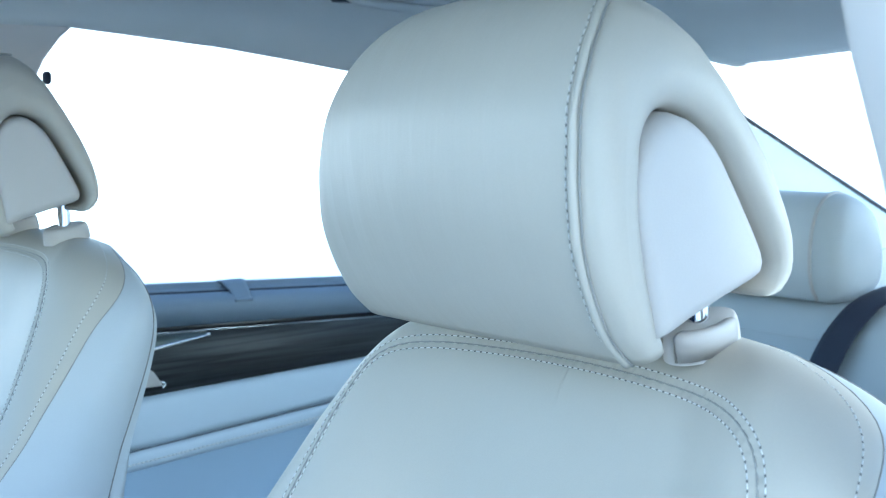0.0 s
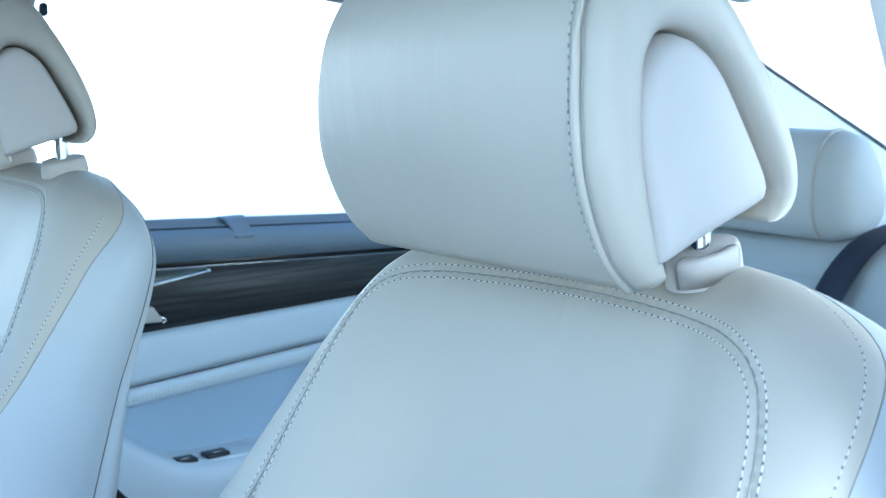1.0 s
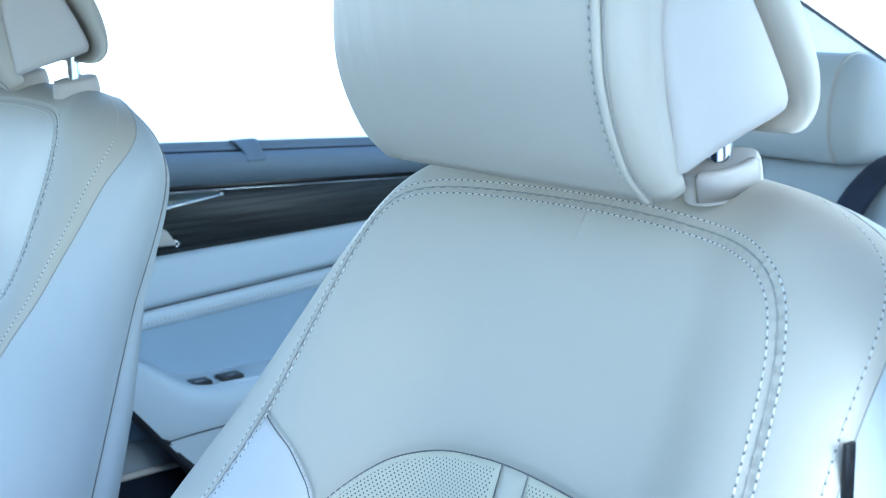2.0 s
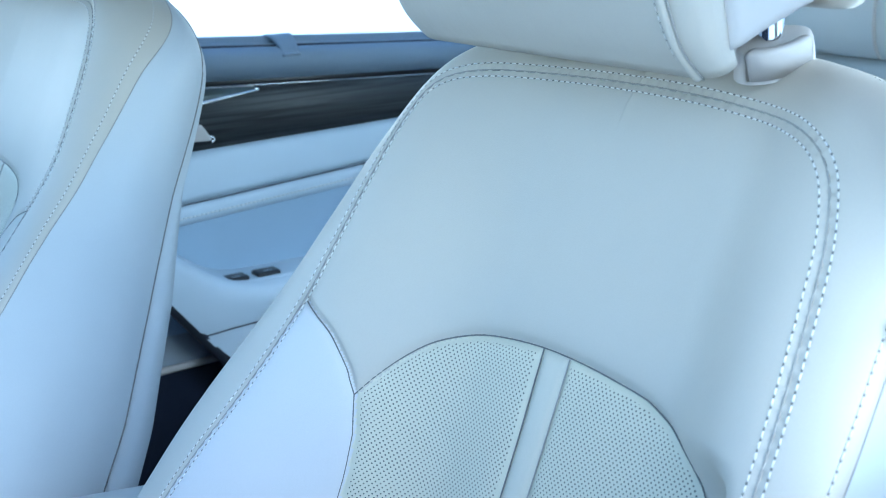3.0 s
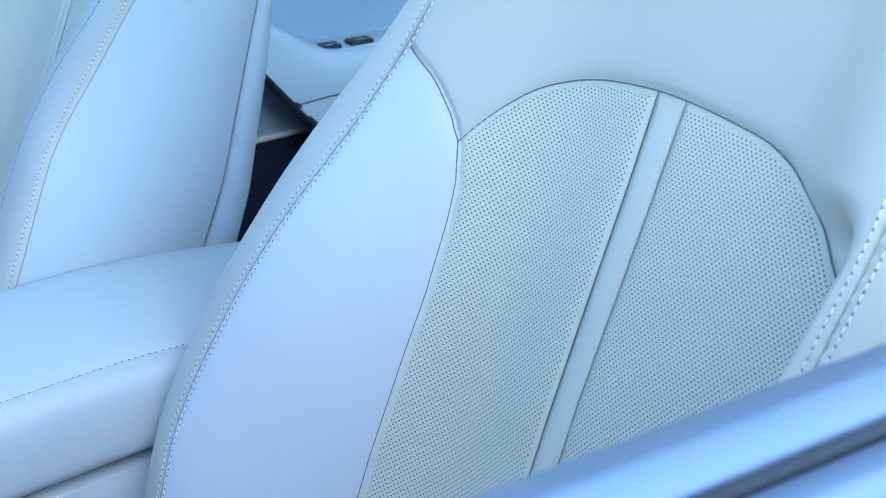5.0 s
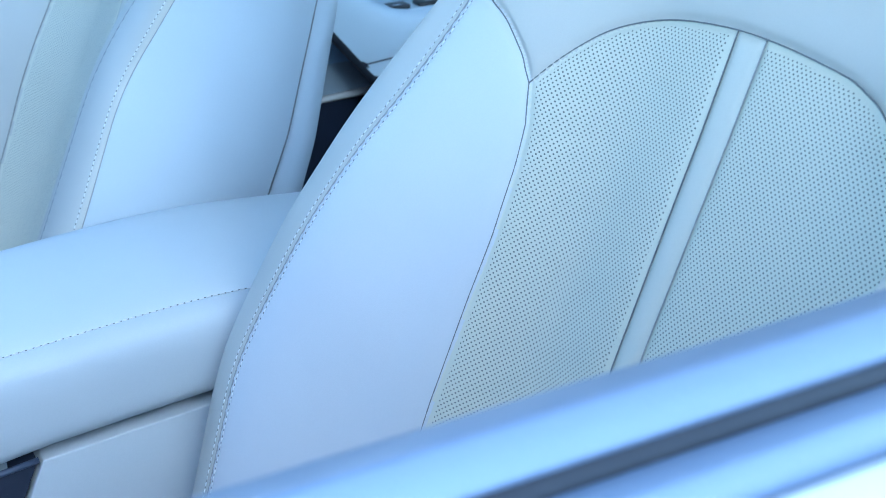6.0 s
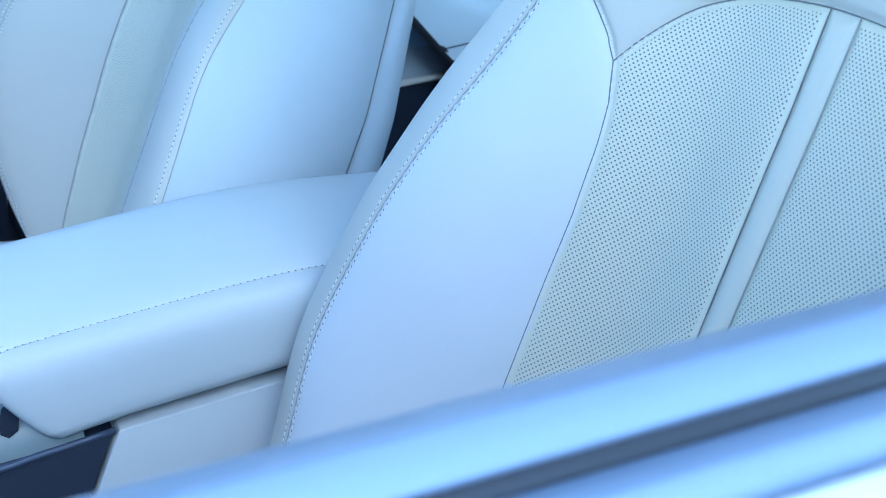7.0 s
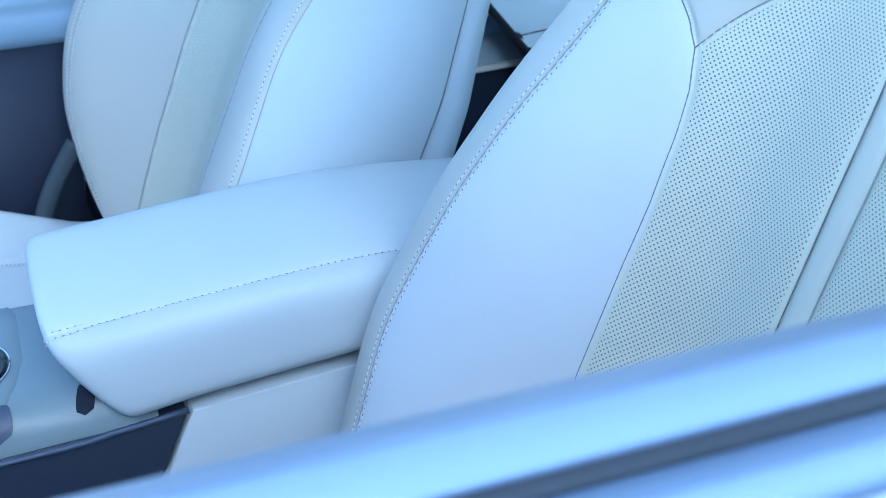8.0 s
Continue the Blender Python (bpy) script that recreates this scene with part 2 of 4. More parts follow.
def stitches(name, path, normals, step=0.0044, length=0.0029, r=0.0004):
    """A run of short thread stitches lying on a surface, joined into one mesh."""
    path, normals = np.array(path), np.array(normals)
    s = np.concatenate([[0], np.cumsum(np.linalg.norm(np.diff(path, axis=0), axis=1))])
    verts, faces = [], []
    for c in np.arange(step, s[-1] - step, step):
        ends = []
        for o in (-length / 2, -length / 4, length / 4, length / 2):
            ends.append(np.array([np.interp(c + o, s, path[:, k]) for k in range(3)]))
        nn = Vector([np.interp(c, s, normals[:, k]) for k in range(3)]).normalized()
        d = Vector(ends[-1] - ends[0]).normalized()
        side = d.cross(nn)
        base = len(verts)
        for e, lift, w in zip(ends, (-0.4, 0.5, 0.5, -0.4), (0.5, 1, 1, 0.5)):
            c0 = Vector(e) + nn * (lift * r)
            for k in range(6):
                a = k * math.tau / 6
                verts.append(c0 + side * (r * w * math.cos(a)) + nn * (r * w * math.sin(a)))
        for i in range(3):
            for k in range(6):
                j = (k + 1) % 6
                faces.append((base + i * 6 + k, base + i * 6 + j, base + i * 6 + 6 + j, base + i * 6 + 6 + k))
    threads = len(faces)
    # the needle holes between them
    for c in np.arange(step * 1.5, s[-1] - step, step):
        mid = Vector([np.interp(c, s, path[:, k]) for k in range(3)])
        nxt = Vector([np.interp(c + 0.001, s, path[:, k]) for k in range(3)])
        nn = Vector([np.interp(c, s, normals[:, k]) for k in range(3)]).normalized()
        d = (nxt - mid).normalized()
        side = d.cross(nn)
        base = len(verts)
        verts += [mid + d * (a * 0.0008) + side * (b * 0.0005) + nn * 0.00014 for a, b in ((-1, 0), (-0.4, -1), (0.4, -1), (1, 0), (0.4, 1), (-0.4, 1))]
        faces.append(tuple(range(base, base + 6)))
    me = bpy.data.meshes.new(name)
    me.from_pydata([tuple(v) for v in verts], [], faces)
    me.materials.append(M_THREAD)
    me.materials.append(M_SEAM)
    me.polygons.foreach_set("material_index", [0] * threads + [1] * (len(faces) - threads))
    me.update()
    return me


# ---- front seat ----
# seat frame: u across the car, h up the backrest, n forward out of it
RECLINE = radians(20)
SEAT_AT = Vector((0.390, 0.500, 0.890))
EH = Vector((math.sin(RECLINE), 0, math.cos(RECLINE)))
EN = Vector((-math.cos(RECLINE), 0, math.sin(RECLINE)))
H_TOP, H_LOW = 0.176, -0.56


def seat_point(u, h, n):
    return EH * h + EN * n + Vector((0, u * BUILD["flip"], 0))


def table(h, pairs):
    return np.interp(h, [p[0] for p in pairs], [p[1] for p in pairs])


SM_H = np.linspace(-0.6, 0.2, 161)


def smoothed(pairs, width=9):
    v = table(SM_H, pairs)
    k = np.hanning(width + 2)[1:-1]
    return np.convolve(np.pad(v, width // 2, mode="edge"), k / k.sum(), mode="valid")


HIGH = [(-0.06, 0.056), (-0.03, 0.048), (0.0, 0.040), (0.03, 0.034), (0.1, 0.022), (0.14, 0.014), (0.2, 0.010)]
# half widths and seam lines: the near seat's inner and outer side, and the far seat's
W_INNER = smoothed([(-0.6, 0.16), (-0.56, 0.185), (-0.50, 0.235), (-0.44, 0.272), (-0.375, 0.283), (-0.34, 0.290), (-0.31, 0.291), (-0.29, 0.289), (-0.25, 0.284), (-0.2, 0.275), (-0.16, 0.267), (-0.128, 0.2615), (-0.085, 0.254), (-0.056, 0.247), (-0.03, 0.2395), (-0.012, 0.2355), (0.011, 0.231), (0.039, 0.222), (0.07, 0.212), (0.092, 0.200), (0.12, 0.183)])
W_OUTER = smoothed([(-0.6, 0.16), (-0.56, 0.185), (-0.50, 0.235), (-0.44, 0.274), (-0.35, 0.287), (-0.29, 0.280), (-0.2, 0.262), (-0.1, 0.226), (-0.05, 0.2065), (-0.03, 0.2035), (0.0, 0.2005), (0.06, 0.1945), (0.12, 0.189)])
W_FAR = smoothed([(-0.6, 0.16), (-0.56, 0.185), (-0.50, 0.235), (-0.44, 0.274), (-0.35, 0.287), (-0.29, 0.280), (-0.2, 0.264), (-0.1, 0.230), (-0.05, 0.212), (0.0, 0.206), (0.06, 0.201), (0.12, 0.197)])
S_TOP = [(0.03, 0.1695), (0.056, 0.166), (0.07, 0.1637), (0.0834, 0.1605), (0.0965, 0.1573), (0.2, 0.150)]
S_INNER = smoothed([(-0.6, 0.13), (-0.56, 0.15), (-0.50, 0.195), (-0.44, 0.215), (-0.39, 0.224), (-0.345, 0.231), (-0.31, 0.2355), (-0.283, 0.236), (-0.257, 0.233), (-0.237, 0.229), (-0.203, 0.2225), (-0.1726, 0.215), (-0.147, 0.2068), (-0.1166, 0.1963), (-0.09, 0.187), (-0.063, 0.1795), (-0.037, 0.1745), (-0.02, 0.172), (0.0, 0.1715)] + S_TOP)
S_OUTER = smoothed([(-0.6, 0.13), (-0.56, 0.15), (-0.50, 0.195), (-0.44, 0.218), (-0.35, 0.228), (-0.29, 0.222), (-0.2, 0.211), (-0.13, 0.189), (-0.08, 0.180), (-0.04, 0.1777), (-0.012, 0.1765), (0.0068, 0.173)] + S_TOP)
S_FAR = smoothed([(-0.6, 0.13), (-0.56, 0.15), (-0.50, 0.195), (-0.44, 0.218), (-0.35, 0.228), (-0.29, 0.222), (-0.2, 0.211), (-0.13, 0.189), (-0.08, 0.178), (-0.04, 0.174), (0.0, 0.175)] + S_TOP)
B_OUTER = smoothed([(-0.6, -0.01), (-0.555, 0.028), (-0.525, 0.057), (-0.49, 0.083), (-0.435, 0.115), (-0.39, 0.129), (-0.35, 0.136), (-0.30, 0.137), (-0.25, 0.125), (-0.2, 0.104), (-0.15, 0.083), (-0.1, 0.066)] + HIGH, 13)
B_INNER = smoothed([(-0.6, 0.105), (-0.3, 0.100), (-0.2, 0.088), (-0.13, 0.075)] + HIGH, 13)
B_FAR = smoothed([(-0.6, 0.05), (-0.45, 0.080), (-0.36, 0.080), (-0.29, 0.077), (-0.2, 0.0725), (-0.15, 0.057), (-0.1, 0.036), (-0.06, 0.023), (-0.02, 0.012), (0.03, 0.009), (0.1, 0.009), (0.14, 0.008), (0.2, 0.006)], 17)
# how far the edge falls back behind its ridge
R_INNER = smoothed([(-0.6, 0.030), (-0.2, 0.024), (-0.1, 0.033), (-0.06, 0.037), (0.0, 0.042), (0.08, 0.050), (0.14, 0.058), (0.2, 0.060)])
R_OUTER = smoothed([(-0.6, 0.030), (-0.2, 0.024), (-0.1, 0.018), (-0.03, 0.016), (0.007, 0.018), (0.073, 0.020), (0.12, 0.029), (0.14, 0.045), (0.2, 0.060)])
R_FAR = smoothed([(-0.6, 0.017), (-0.2, 0.011), (-0.143, 0.013), (-0.09, 0.010), (-0.045, 0.014), (0.008, 0.020), (0.056, 0.030), (0.095, 0.038), (0.14, 0.058), (0.2, 0.060)])
# the seat being built: its bolsters, widths and seams by side, and 1 or -1 for the side its inner edge is on
NEAR_SEAT = {"flip": 1, "inner": B_INNER, "wide": (W_INNER, W_OUTER), "seam": (S_INNER, S_OUTER), "roll": (R_INNER, R_OUTER), "ridge": 0.004, "arc": 0.0, "edge": 0.146, "stitch": (0.0042, 0.0024)}
FAR_SEAT = {"flip": -1, "inner": B_FAR, "wide": (W_FAR, W_FAR), "seam": (S_FAR, S_FAR), "roll": (R_FAR, R_INNER), "ridge": 0.020, "arc": -0.030, "edge": 0.124, "stitch": (0.0030, 0.0042)}
BUILD = dict(NEAR_SEAT)


def by_side(key, u, h):
    """A table's value at h, for the inner side where u is positive and the outer one where it is not."""
    return np.where(np.asarray(u) > 0, np.interp(h, SM_H, BUILD[key][0]), np.interp(h, SM_H, BUILD[key][1]))


def half_width(h, u):
    w = by_side("wide", u, h)
    t = np.clip((h - 0.095) / (H_TOP - 0.095), 0, 1)
    return w * np.power(np.clip(1 - t ** 2.6, 0, 1), 1 / 2.6)


def seam_u(h, u):
    return by_side("seam", u, h)


def ease(a):
    a = np.clip(a, 0, 1)
    return a * a * (3 - 2 * a)


def front_n(u, h):
    """How far the front of the backrest stands out."""
    x = np.abs(u)
    w = np.maximum(half_width(h, u), 1e-4)
    b = np.where(u > 0, np.interp(h, SM_H, BUILD["inner"]), np.interp(h, SM_H, B_OUTER))
    ridge = seam_u(h, u) + np.interp(h, [-0.1, 0.05], [BUILD["ridge"], -0.012])
    if BUILD["flip"] > 0:
        # the outer bolster rises steeply below its tucked upper corner, and blends into the shoulder above it
        steep = ease((-0.002 - h) / 0.030)
        foot = np.interp(h, [-0.2, -0.05, 0.0], [0.124, 0.136, 0.140])
        outer = (1 - steep) * ease((x - 0.075) / (ridge - 0.075)) + steep * ease((x - foot) / (0.171 - foot))
        n = b * np.where(u > 0, ease((x - 0.05) / (ridge - 0.05)), outer)
    else:
        start = np.where(u > 0, np.interp(h, [-0.15, -0.05], [0.003, 0.05]), 0.06)
        n = b * ease((x - start) / (ridge - start))
    full = by_side("wide", u, h)
    q = np.clip((x * full / w - ridge) / np.maximum(full - ridge, 1e-4), 0, 1)
    t = np.clip((h - 0.10) / (H_TOP - 0.10), 0, 1)
    rho = 1 - (1 - q ** 2) * (1 - t ** 2.6)
    return n - by_side("roll", u, h) * (1 - np.sqrt(1 - np.minimum(rho, 0.9999)))


ARC_U = spline([(-0.152, -0.125), (-0.146, -0.085), (-0.138, -0.062), (-0.1305, -0.0475), (-0.1245, -0.0405), (-0.1145, -0.0285), (-0.104, -0.0185), (-0.091, -0.0102), (-0.078, -0.0055), (-0.0655, -0.0022), (-0.0329, 0.0004), (-0.011, 0.001), (0.010, 0.0006), (0.035, -0.0019), (0.058, -0.006), (0.075, -0.0126), (0.089, -0.0216), (0.1005, -0.034), (0.111, -0.049), (0.1187, -0.0628)], 200)


def arc_h(u):
    """The upper edge of the perforated centre panel."""
    return np.interp(u, ARC_U[:, 0], ARC_U[:, 1]) + BUILD["arc"]


def panel_edge(h):
    """The perforated panel's inner edge."""
    return table(h - BUILD["arc"], [(-0.26, 0.119), (-0.19, 0.116), (-0.15, 0.1135), (-0.11, 0.1128), (-0.085, 0.1140), (-0.0628, 0.1187)])


def strip_edge(h, side):
    """The edges of the plain strip down the panel's middle."""
    return table(h, [(-0.18, 0.0145), (-0.10, 0.0122), (-0.05, 0.0104), (0.0, 0.0100)]) if side > 0 else table(h, [(-0.163, -0.0040), (-0.10, -0.0068), (-0.05, -0.0092), (0.0, -0.0107)])


def yoke_seam(n=160, off=0.0):
    """The double-stitched seam, from the inner bolster's foot over the top to the outer one's."""
    k = off
    heights = (-0.54, -0.45, -0.39, -0.345, -0.31, -0.28, -0.25, -0.22, -0.19, -0.16, -0.13, -0.10, -0.07, -0.04, -0.015, 0.01, 0.04, 0.07, 0.09)
    inner = [(float(seam_u(h, 1)) + k, h) for h in heights]
    outer = [(-float(seam_u(h, -1)) - k, h) for h in heights]
    top = [(0.1515 + k * 0.9, 0.1094 + k * 0.4), (0.1437 + k * 0.7, 0.1200 + k * 0.7), (0.1325 + k * 0.6, 0.1278 + k * 0.8), (0.1147 + k * 0.3, 0.1340 + k), (0.0889, 0.1384 + k), (0.05, 0.1415 + k)]
    return spline(inner + top + [(0.0, 0.1425 + k)] + [(-u, h) for u, h in top[::-1]] + outer[::-1], n)


def outer_seam(side, inset=0.0, n=130):
    """The seam along the backrest's edge, from its foot to the top of the shoulder."""
    return np.array([(side * (float(half_width(h, side)) - inset), h) for h in np.linspace(-0.54, H_TOP - 0.004 - inset, n)])


def seam_groove(u, h, paths, depth, width):
    d2 = np.full(u.shape, 1.0)
    for p in paths:
        for a in p:
            d2 = np.minimum(d2, (u - a[0]) ** 2 + (h - a[1]) ** 2)
    return depth * np.exp(-d2 / width ** 2)


def on_seat(path, lift=0.0):
    """Points and normals on the backrest's front for a run of (u, h)."""
    pts, nrm = [], []
    for u, h in path:
        e = 0.002
        n0 = float(front_n(u, h))
        du = float(front_n(u + e, h) - front_n(u - e, h)) / (2 * e)
        dh = float(front_n(u, h + e) - front_n(u, h - e)) / (2 * e)
        nn = (EN - Vector((0, BUILD["flip"], 0)) * du - EH * dh).normalized()
        pts.append(seat_point(u, h, n0) + nn * lift)
        nrm.append(nn)
    return pts, nrm


def build_backrest(seat):
    rows, cols = (440, 400) if BUILD["flip"] > 0 else (380, 340)
    tv = np.linspace(0, 1, rows)
    hh = H_LOW + (H_TOP - 0.0004 - H_LOW) * (1 - (1 - tv) ** 1.35)
    ss = np.linspace(-1, 1, cols)
    ss = np.sign(ss) * (1 - (1 - np.abs(ss)) ** 1.25)
    u = np.where(ss[None, :] > 0, half_width(hh, 1)[:, None], half_width(hh, -1)[:, None]) * ss[None, :]
    h = np.repeat(hh[:, None], cols, 1)
    n = front_n(u, h)
    low = BUILD["arc"]
    arc_u = np.linspace(-BUILD["edge"], 0.1187, 120)
    arc = np.stack([arc_u, arc_h(arc_u)], 1)
    bol = np.array([(panel_edge(q), q) for q in np.linspace(-0.0628 + low, -0.55, 180)])
    bor = np.array([(-BUILD["edge"], q) for q in np.linspace(float(arc_h(-BUILD["edge"])), -0.55, 180)])
    tri = spline([(0.1187, -0.0628 + low), (0.1230, -0.0560 + low), (0.1277, -0.0486 + low), (0.1420, -0.0348 + low), (0.1560, -0.0278 + low), (0.1715, -0.0220 + low)], 40)
    strip = [np.array([(strip_edge(q - low, k), q) for q in np.linspace(0.0005 + low, -0.55, 200)]) for k in (1, -1)]
    thin = [arc, bol, bor, tri, strip[0], strip[1]]
    ys = yoke_seam(220)
    n = n - seam_groove(u, h, thin, 0.0022, 0.0026) - seam_groove(u, h, thin, 0.0014, 0.0080) - seam_groove(u, h, [ys], 0.0012, 0.0030)
    co = np.stack([EH.x * h + EN.x * n, u * BUILD["flip"], EH.z * h + EN.z * n], -1)
    du = np.gradient(co, axis=1)
    dv = np.gradient(co, axis=0)
    nor = np.cross(dv, du)
    nor /= np.linalg.norm(nor, axis=-1, keepdims=True) + 1e-12
    if nor[rows // 2, cols // 2] @ np.array(EN) < 0:
        nor = -nor
    # panel of each face
    uc = (u[:-1, :-1] + u[1:, 1:]) / 2
    hc = (h[:-1, :-1] + h[1:, 1:]) / 2
    seam_c = seam_u(hc, uc)
    perf = (uc < panel_edge(hc)) & (uc > -BUILD["edge"]) & (hc < arc_h(uc))
    centre = perf & (uc < strip_edge(hc - low, 1)) & (uc > strip_edge(hc - low, -1))
    tri_h = np.interp(np.abs(uc), tri[:, 0], tri[:, 1])
    bolster = ~perf & (np.abs(uc) < seam_c) & (hc < np.where(np.abs(uc) > 0.110, tri_h, -1))
    ysx = np.array(ys)
    topsel = ysx[:, 1] > 0.08
    order = np.argsort(ysx[topsel][:, 0])
    top_h = np.interp(uc, ysx[topsel][order, 0], ysx[topsel][order, 1], left=-9, right=-9)
    yoke = ~perf & ~bolster & (np.abs(uc) < seam_c) & (hc < np.where(hc > 0.085, top_h, 9))
    kinds = {
        "shoulder_panel": (yoke, M_HIDE, "smooth cream leather shoulder panel"),
        "perforated_panel": (perf & ~centre & (uc > 0), M_PERF, "finely perforated cream leather panel"),
        "perforated_panel_outer": (perf & ~centre & (uc <= 0), M_PERF, "finely perforated cream leather panel"),
        "centre_strip": (centre, M_STRIP, "plain leather strip down the middle"),
        # Near seat's inner bolster carries its window light in the leather colour.
        "side_bolster": (bolster & (uc > 0), M_BOLSTER_LIT if BUILD["flip"] > 0 else M_HIDE, ""),
        "side_bolster_outer": (bolster & (uc < 0), M_HIDE, ""),
        "wrap_panel": (~yoke & ~perf & ~bolster, M_HIDE, "leather panel wrapping round the backrest's edge"),
    }
    inset = np.minimum.reduce([np.abs(u - panel_edge(h)), np.abs(u + BUILD["edge"]), np.abs(arc_h(u) - h), np.abs(u - strip_edge(h - low, 1)), np.abs(u - strip_edge(h - low, -1))])
    idx = np.arange(rows * cols).reshape(rows, cols)
    flat, fn = co.reshape(-1, 3), nor.reshape(-1, 3)
    for name, (mask, mat, label) in kinds.items():
        fi, fj = np.nonzero(mask)
        if len(fi) == 0:
            continue
        quads = np.stack([idx[fi, fj], idx[fi + 1, fj], idx[fi + 1, fj + 1], idx[fi, fj + 1]][::BUILD["flip"]], 1)
        used, inv = np.unique(quads, return_inverse=True)
        inv = inv.reshape(quads.shape)
        me = bpy.data.meshes.new(name)
        me.from_pydata(flat[used].tolist(), [], inv.tolist())
        me.update()
        if mat is M_PERF:
            lay = me.uv_layers.new(name="hide")
            lay.data.foreach_set("uv", np.stack([u.ravel()[used][inv].ravel(), h.ravel()[used][inv].ravel()], 1).ravel())
            at = me.attributes.new("inset", "FLOAT", "POINT")
            at.data.foreach_set("value", inset.ravel()[used].astype(np.float32))
        me.shade_smooth()
        me.normals_split_custom_set_from_vertices(fn[used].tolist())
        part(name.replace("_outer", ""), me, mat, seat, label, False)
    # sides and back
    def back_edge(hq):
        depth = table(hq, [(-0.35, 0.070), (-0.28, 0.072), (-0.2, 0.078), (-0.05, 0.082), (0.0, 0.079)])
        return -depth * max(0.0, 1 - max(0.0, hq / H_TOP) ** 4) ** 0.5 - 0.010

    for side in (1, -1):
        rws = []
        for i in range(0, rows, 3):
            hq = float(hh[i])
            w = float(half_width(hq, side))
            n0 = float(n[i, -1 if side > 0 else 0])
            fade = min(1.0, max(0.0, (H_TOP - hq) / 0.06))
            back = min(back_edge(hq), n0 - 0.004)
            prof = [(w, n0), (w + 0.004 * fade, n0 * 0.8 + back * 0.2), (w + 0.009 * fade, n0 * 0.5 + back * 0.5), (w + 0.006 * fade, n0 * 0.2 + back * 0.8), (w - 0.003 * fade, back)]
            rws.append([seat_point(side * a, hq, b) for a, b in spline(prof, 14)])
        part("seam", tube("seam", [r[-1] for r in rws[:-6]], 0.0008, 6), M_SEAM, seat)
        # Skylight is painted into the colour here; the hide itself is cream.
        part("side_panel", grid_mesh("side_panel", rws), M_HIDE_SKY, seat, "smooth leather side of the backrest")
    rws = []
    for i in range(0, rows, 3):
        hq = float(hh[i])
        w_in, w_out = float(half_width(hq, 1)), float(half_width(hq, -1))
        n0 = float(n[i, 0])
        fade = min(1.0, max(0.0, (H_TOP - hq) / 0.06))
        back = min(back_edge(hq), n0 - 0.004)
        deep = float(table(hq, [(-0.4, 0.040), (-0.25, 0.033), (-0.15, 0.027), (-0.09, 0.024), (-0.03, 0.017), (0.05, 0.008), (0.12, 0.005)])) * fade
        prof = [(-0.008 * fade, back + 0.004 * fade), (-0.001 * fade, back - 0.2 * deep), (-0.004 * fade, back - 0.75 * deep), (-0.012 * fade, back - deep), (-0.06 * fade, back - deep - 0.008 * fade)]
        halves = [spline([(w + a, b) for a, b in prof] + [(0, back - deep - 0.010 * fade)], 16) for w in (w_in, w_out)]
        rws.append([seat_point(a, hq, b) for a, b in halves[0]] + [seat_point(-a, hq, b) for a, b in halves[1][-2::-1]])
    # The shell shares the side's painted sky tint.
    part("back_shell", grid_mesh("back_shell", rws), M_HIDE_SKY, seat, "hard cream shell closing the back")
    # seams and thread
    for run in (arc, np.vstack([tri[::-1], bol]), bor, strip[0]):
        p, _ = on_seat(list(run[::2]) + [run[-1]], -0.0025 if BUILD["flip"] > 0 else -0.0016)
        part("seam", tube("seam", p, 0.00042, 5), M_SEAM, seat)
    p, _ = on_seat(strip[1][::2], -0.0025)
    part("seam", tube("seam", p, 0.0004, 5), M_FOLD, seat)
    p, _ = on_seat(yoke_seam(240), -0.0006)
    part("seam", tube("seam", p, 0.0005, 5), M_FOLD, seat)
    for off in (0.0040, -0.0042):
        run = yoke_seam(260, off)
        if BUILD["flip"] < 0:
            run = [r for r in run if r[0] < 0 or r[1] > -0.06]
        p, q = on_seat(run)
        part("stitching", stitches("stitching", p, q), M_THREAD, seat, "row of pale thread stitches")["kind"] = "stuff"
    for side in (1, -1):
        p, _ = on_seat(outer_seam(side, 0.0), 0.0001)
        part("seam", tube("seam", p, 0.00045, 5), M_FOLD, seat)
        p, q = on_seat(outer_seam(side, BUILD["stitch"][0 if side > 0 else 1]))
        part("stitching", stitches("stitching", p, q), M_THREAD, seat, "row of pale thread stitches")["kind"] = "stuff"


def head_width(h, u):
    """Half the headrest's width; the side towards the far doors is fuller below and rounder above."""
    if u * BUILD["flip"] > 0:
        return float(table(h, [(0.13, 0.118), (0.145, 0.120), (0.156, 0.119), (0.174, 0.1175), (0.189, 0.1145), (0.209, 0.110), (0.235, 0.102), (0.256, 0.0935), (0.27, 0.086), (0.28, 0.079), (0.292, 0.066), (0.303, 0.048)]))
    return float(table(h, [(0.13, 0.104), (0.16, 0.110), (0.19, 0.1145), (0.22, 0.1165), (0.25, 0.1145), (0.27, 0.1100), (0.285, 0.1030), (0.295, 0.092), (0.303, 0.074)]))


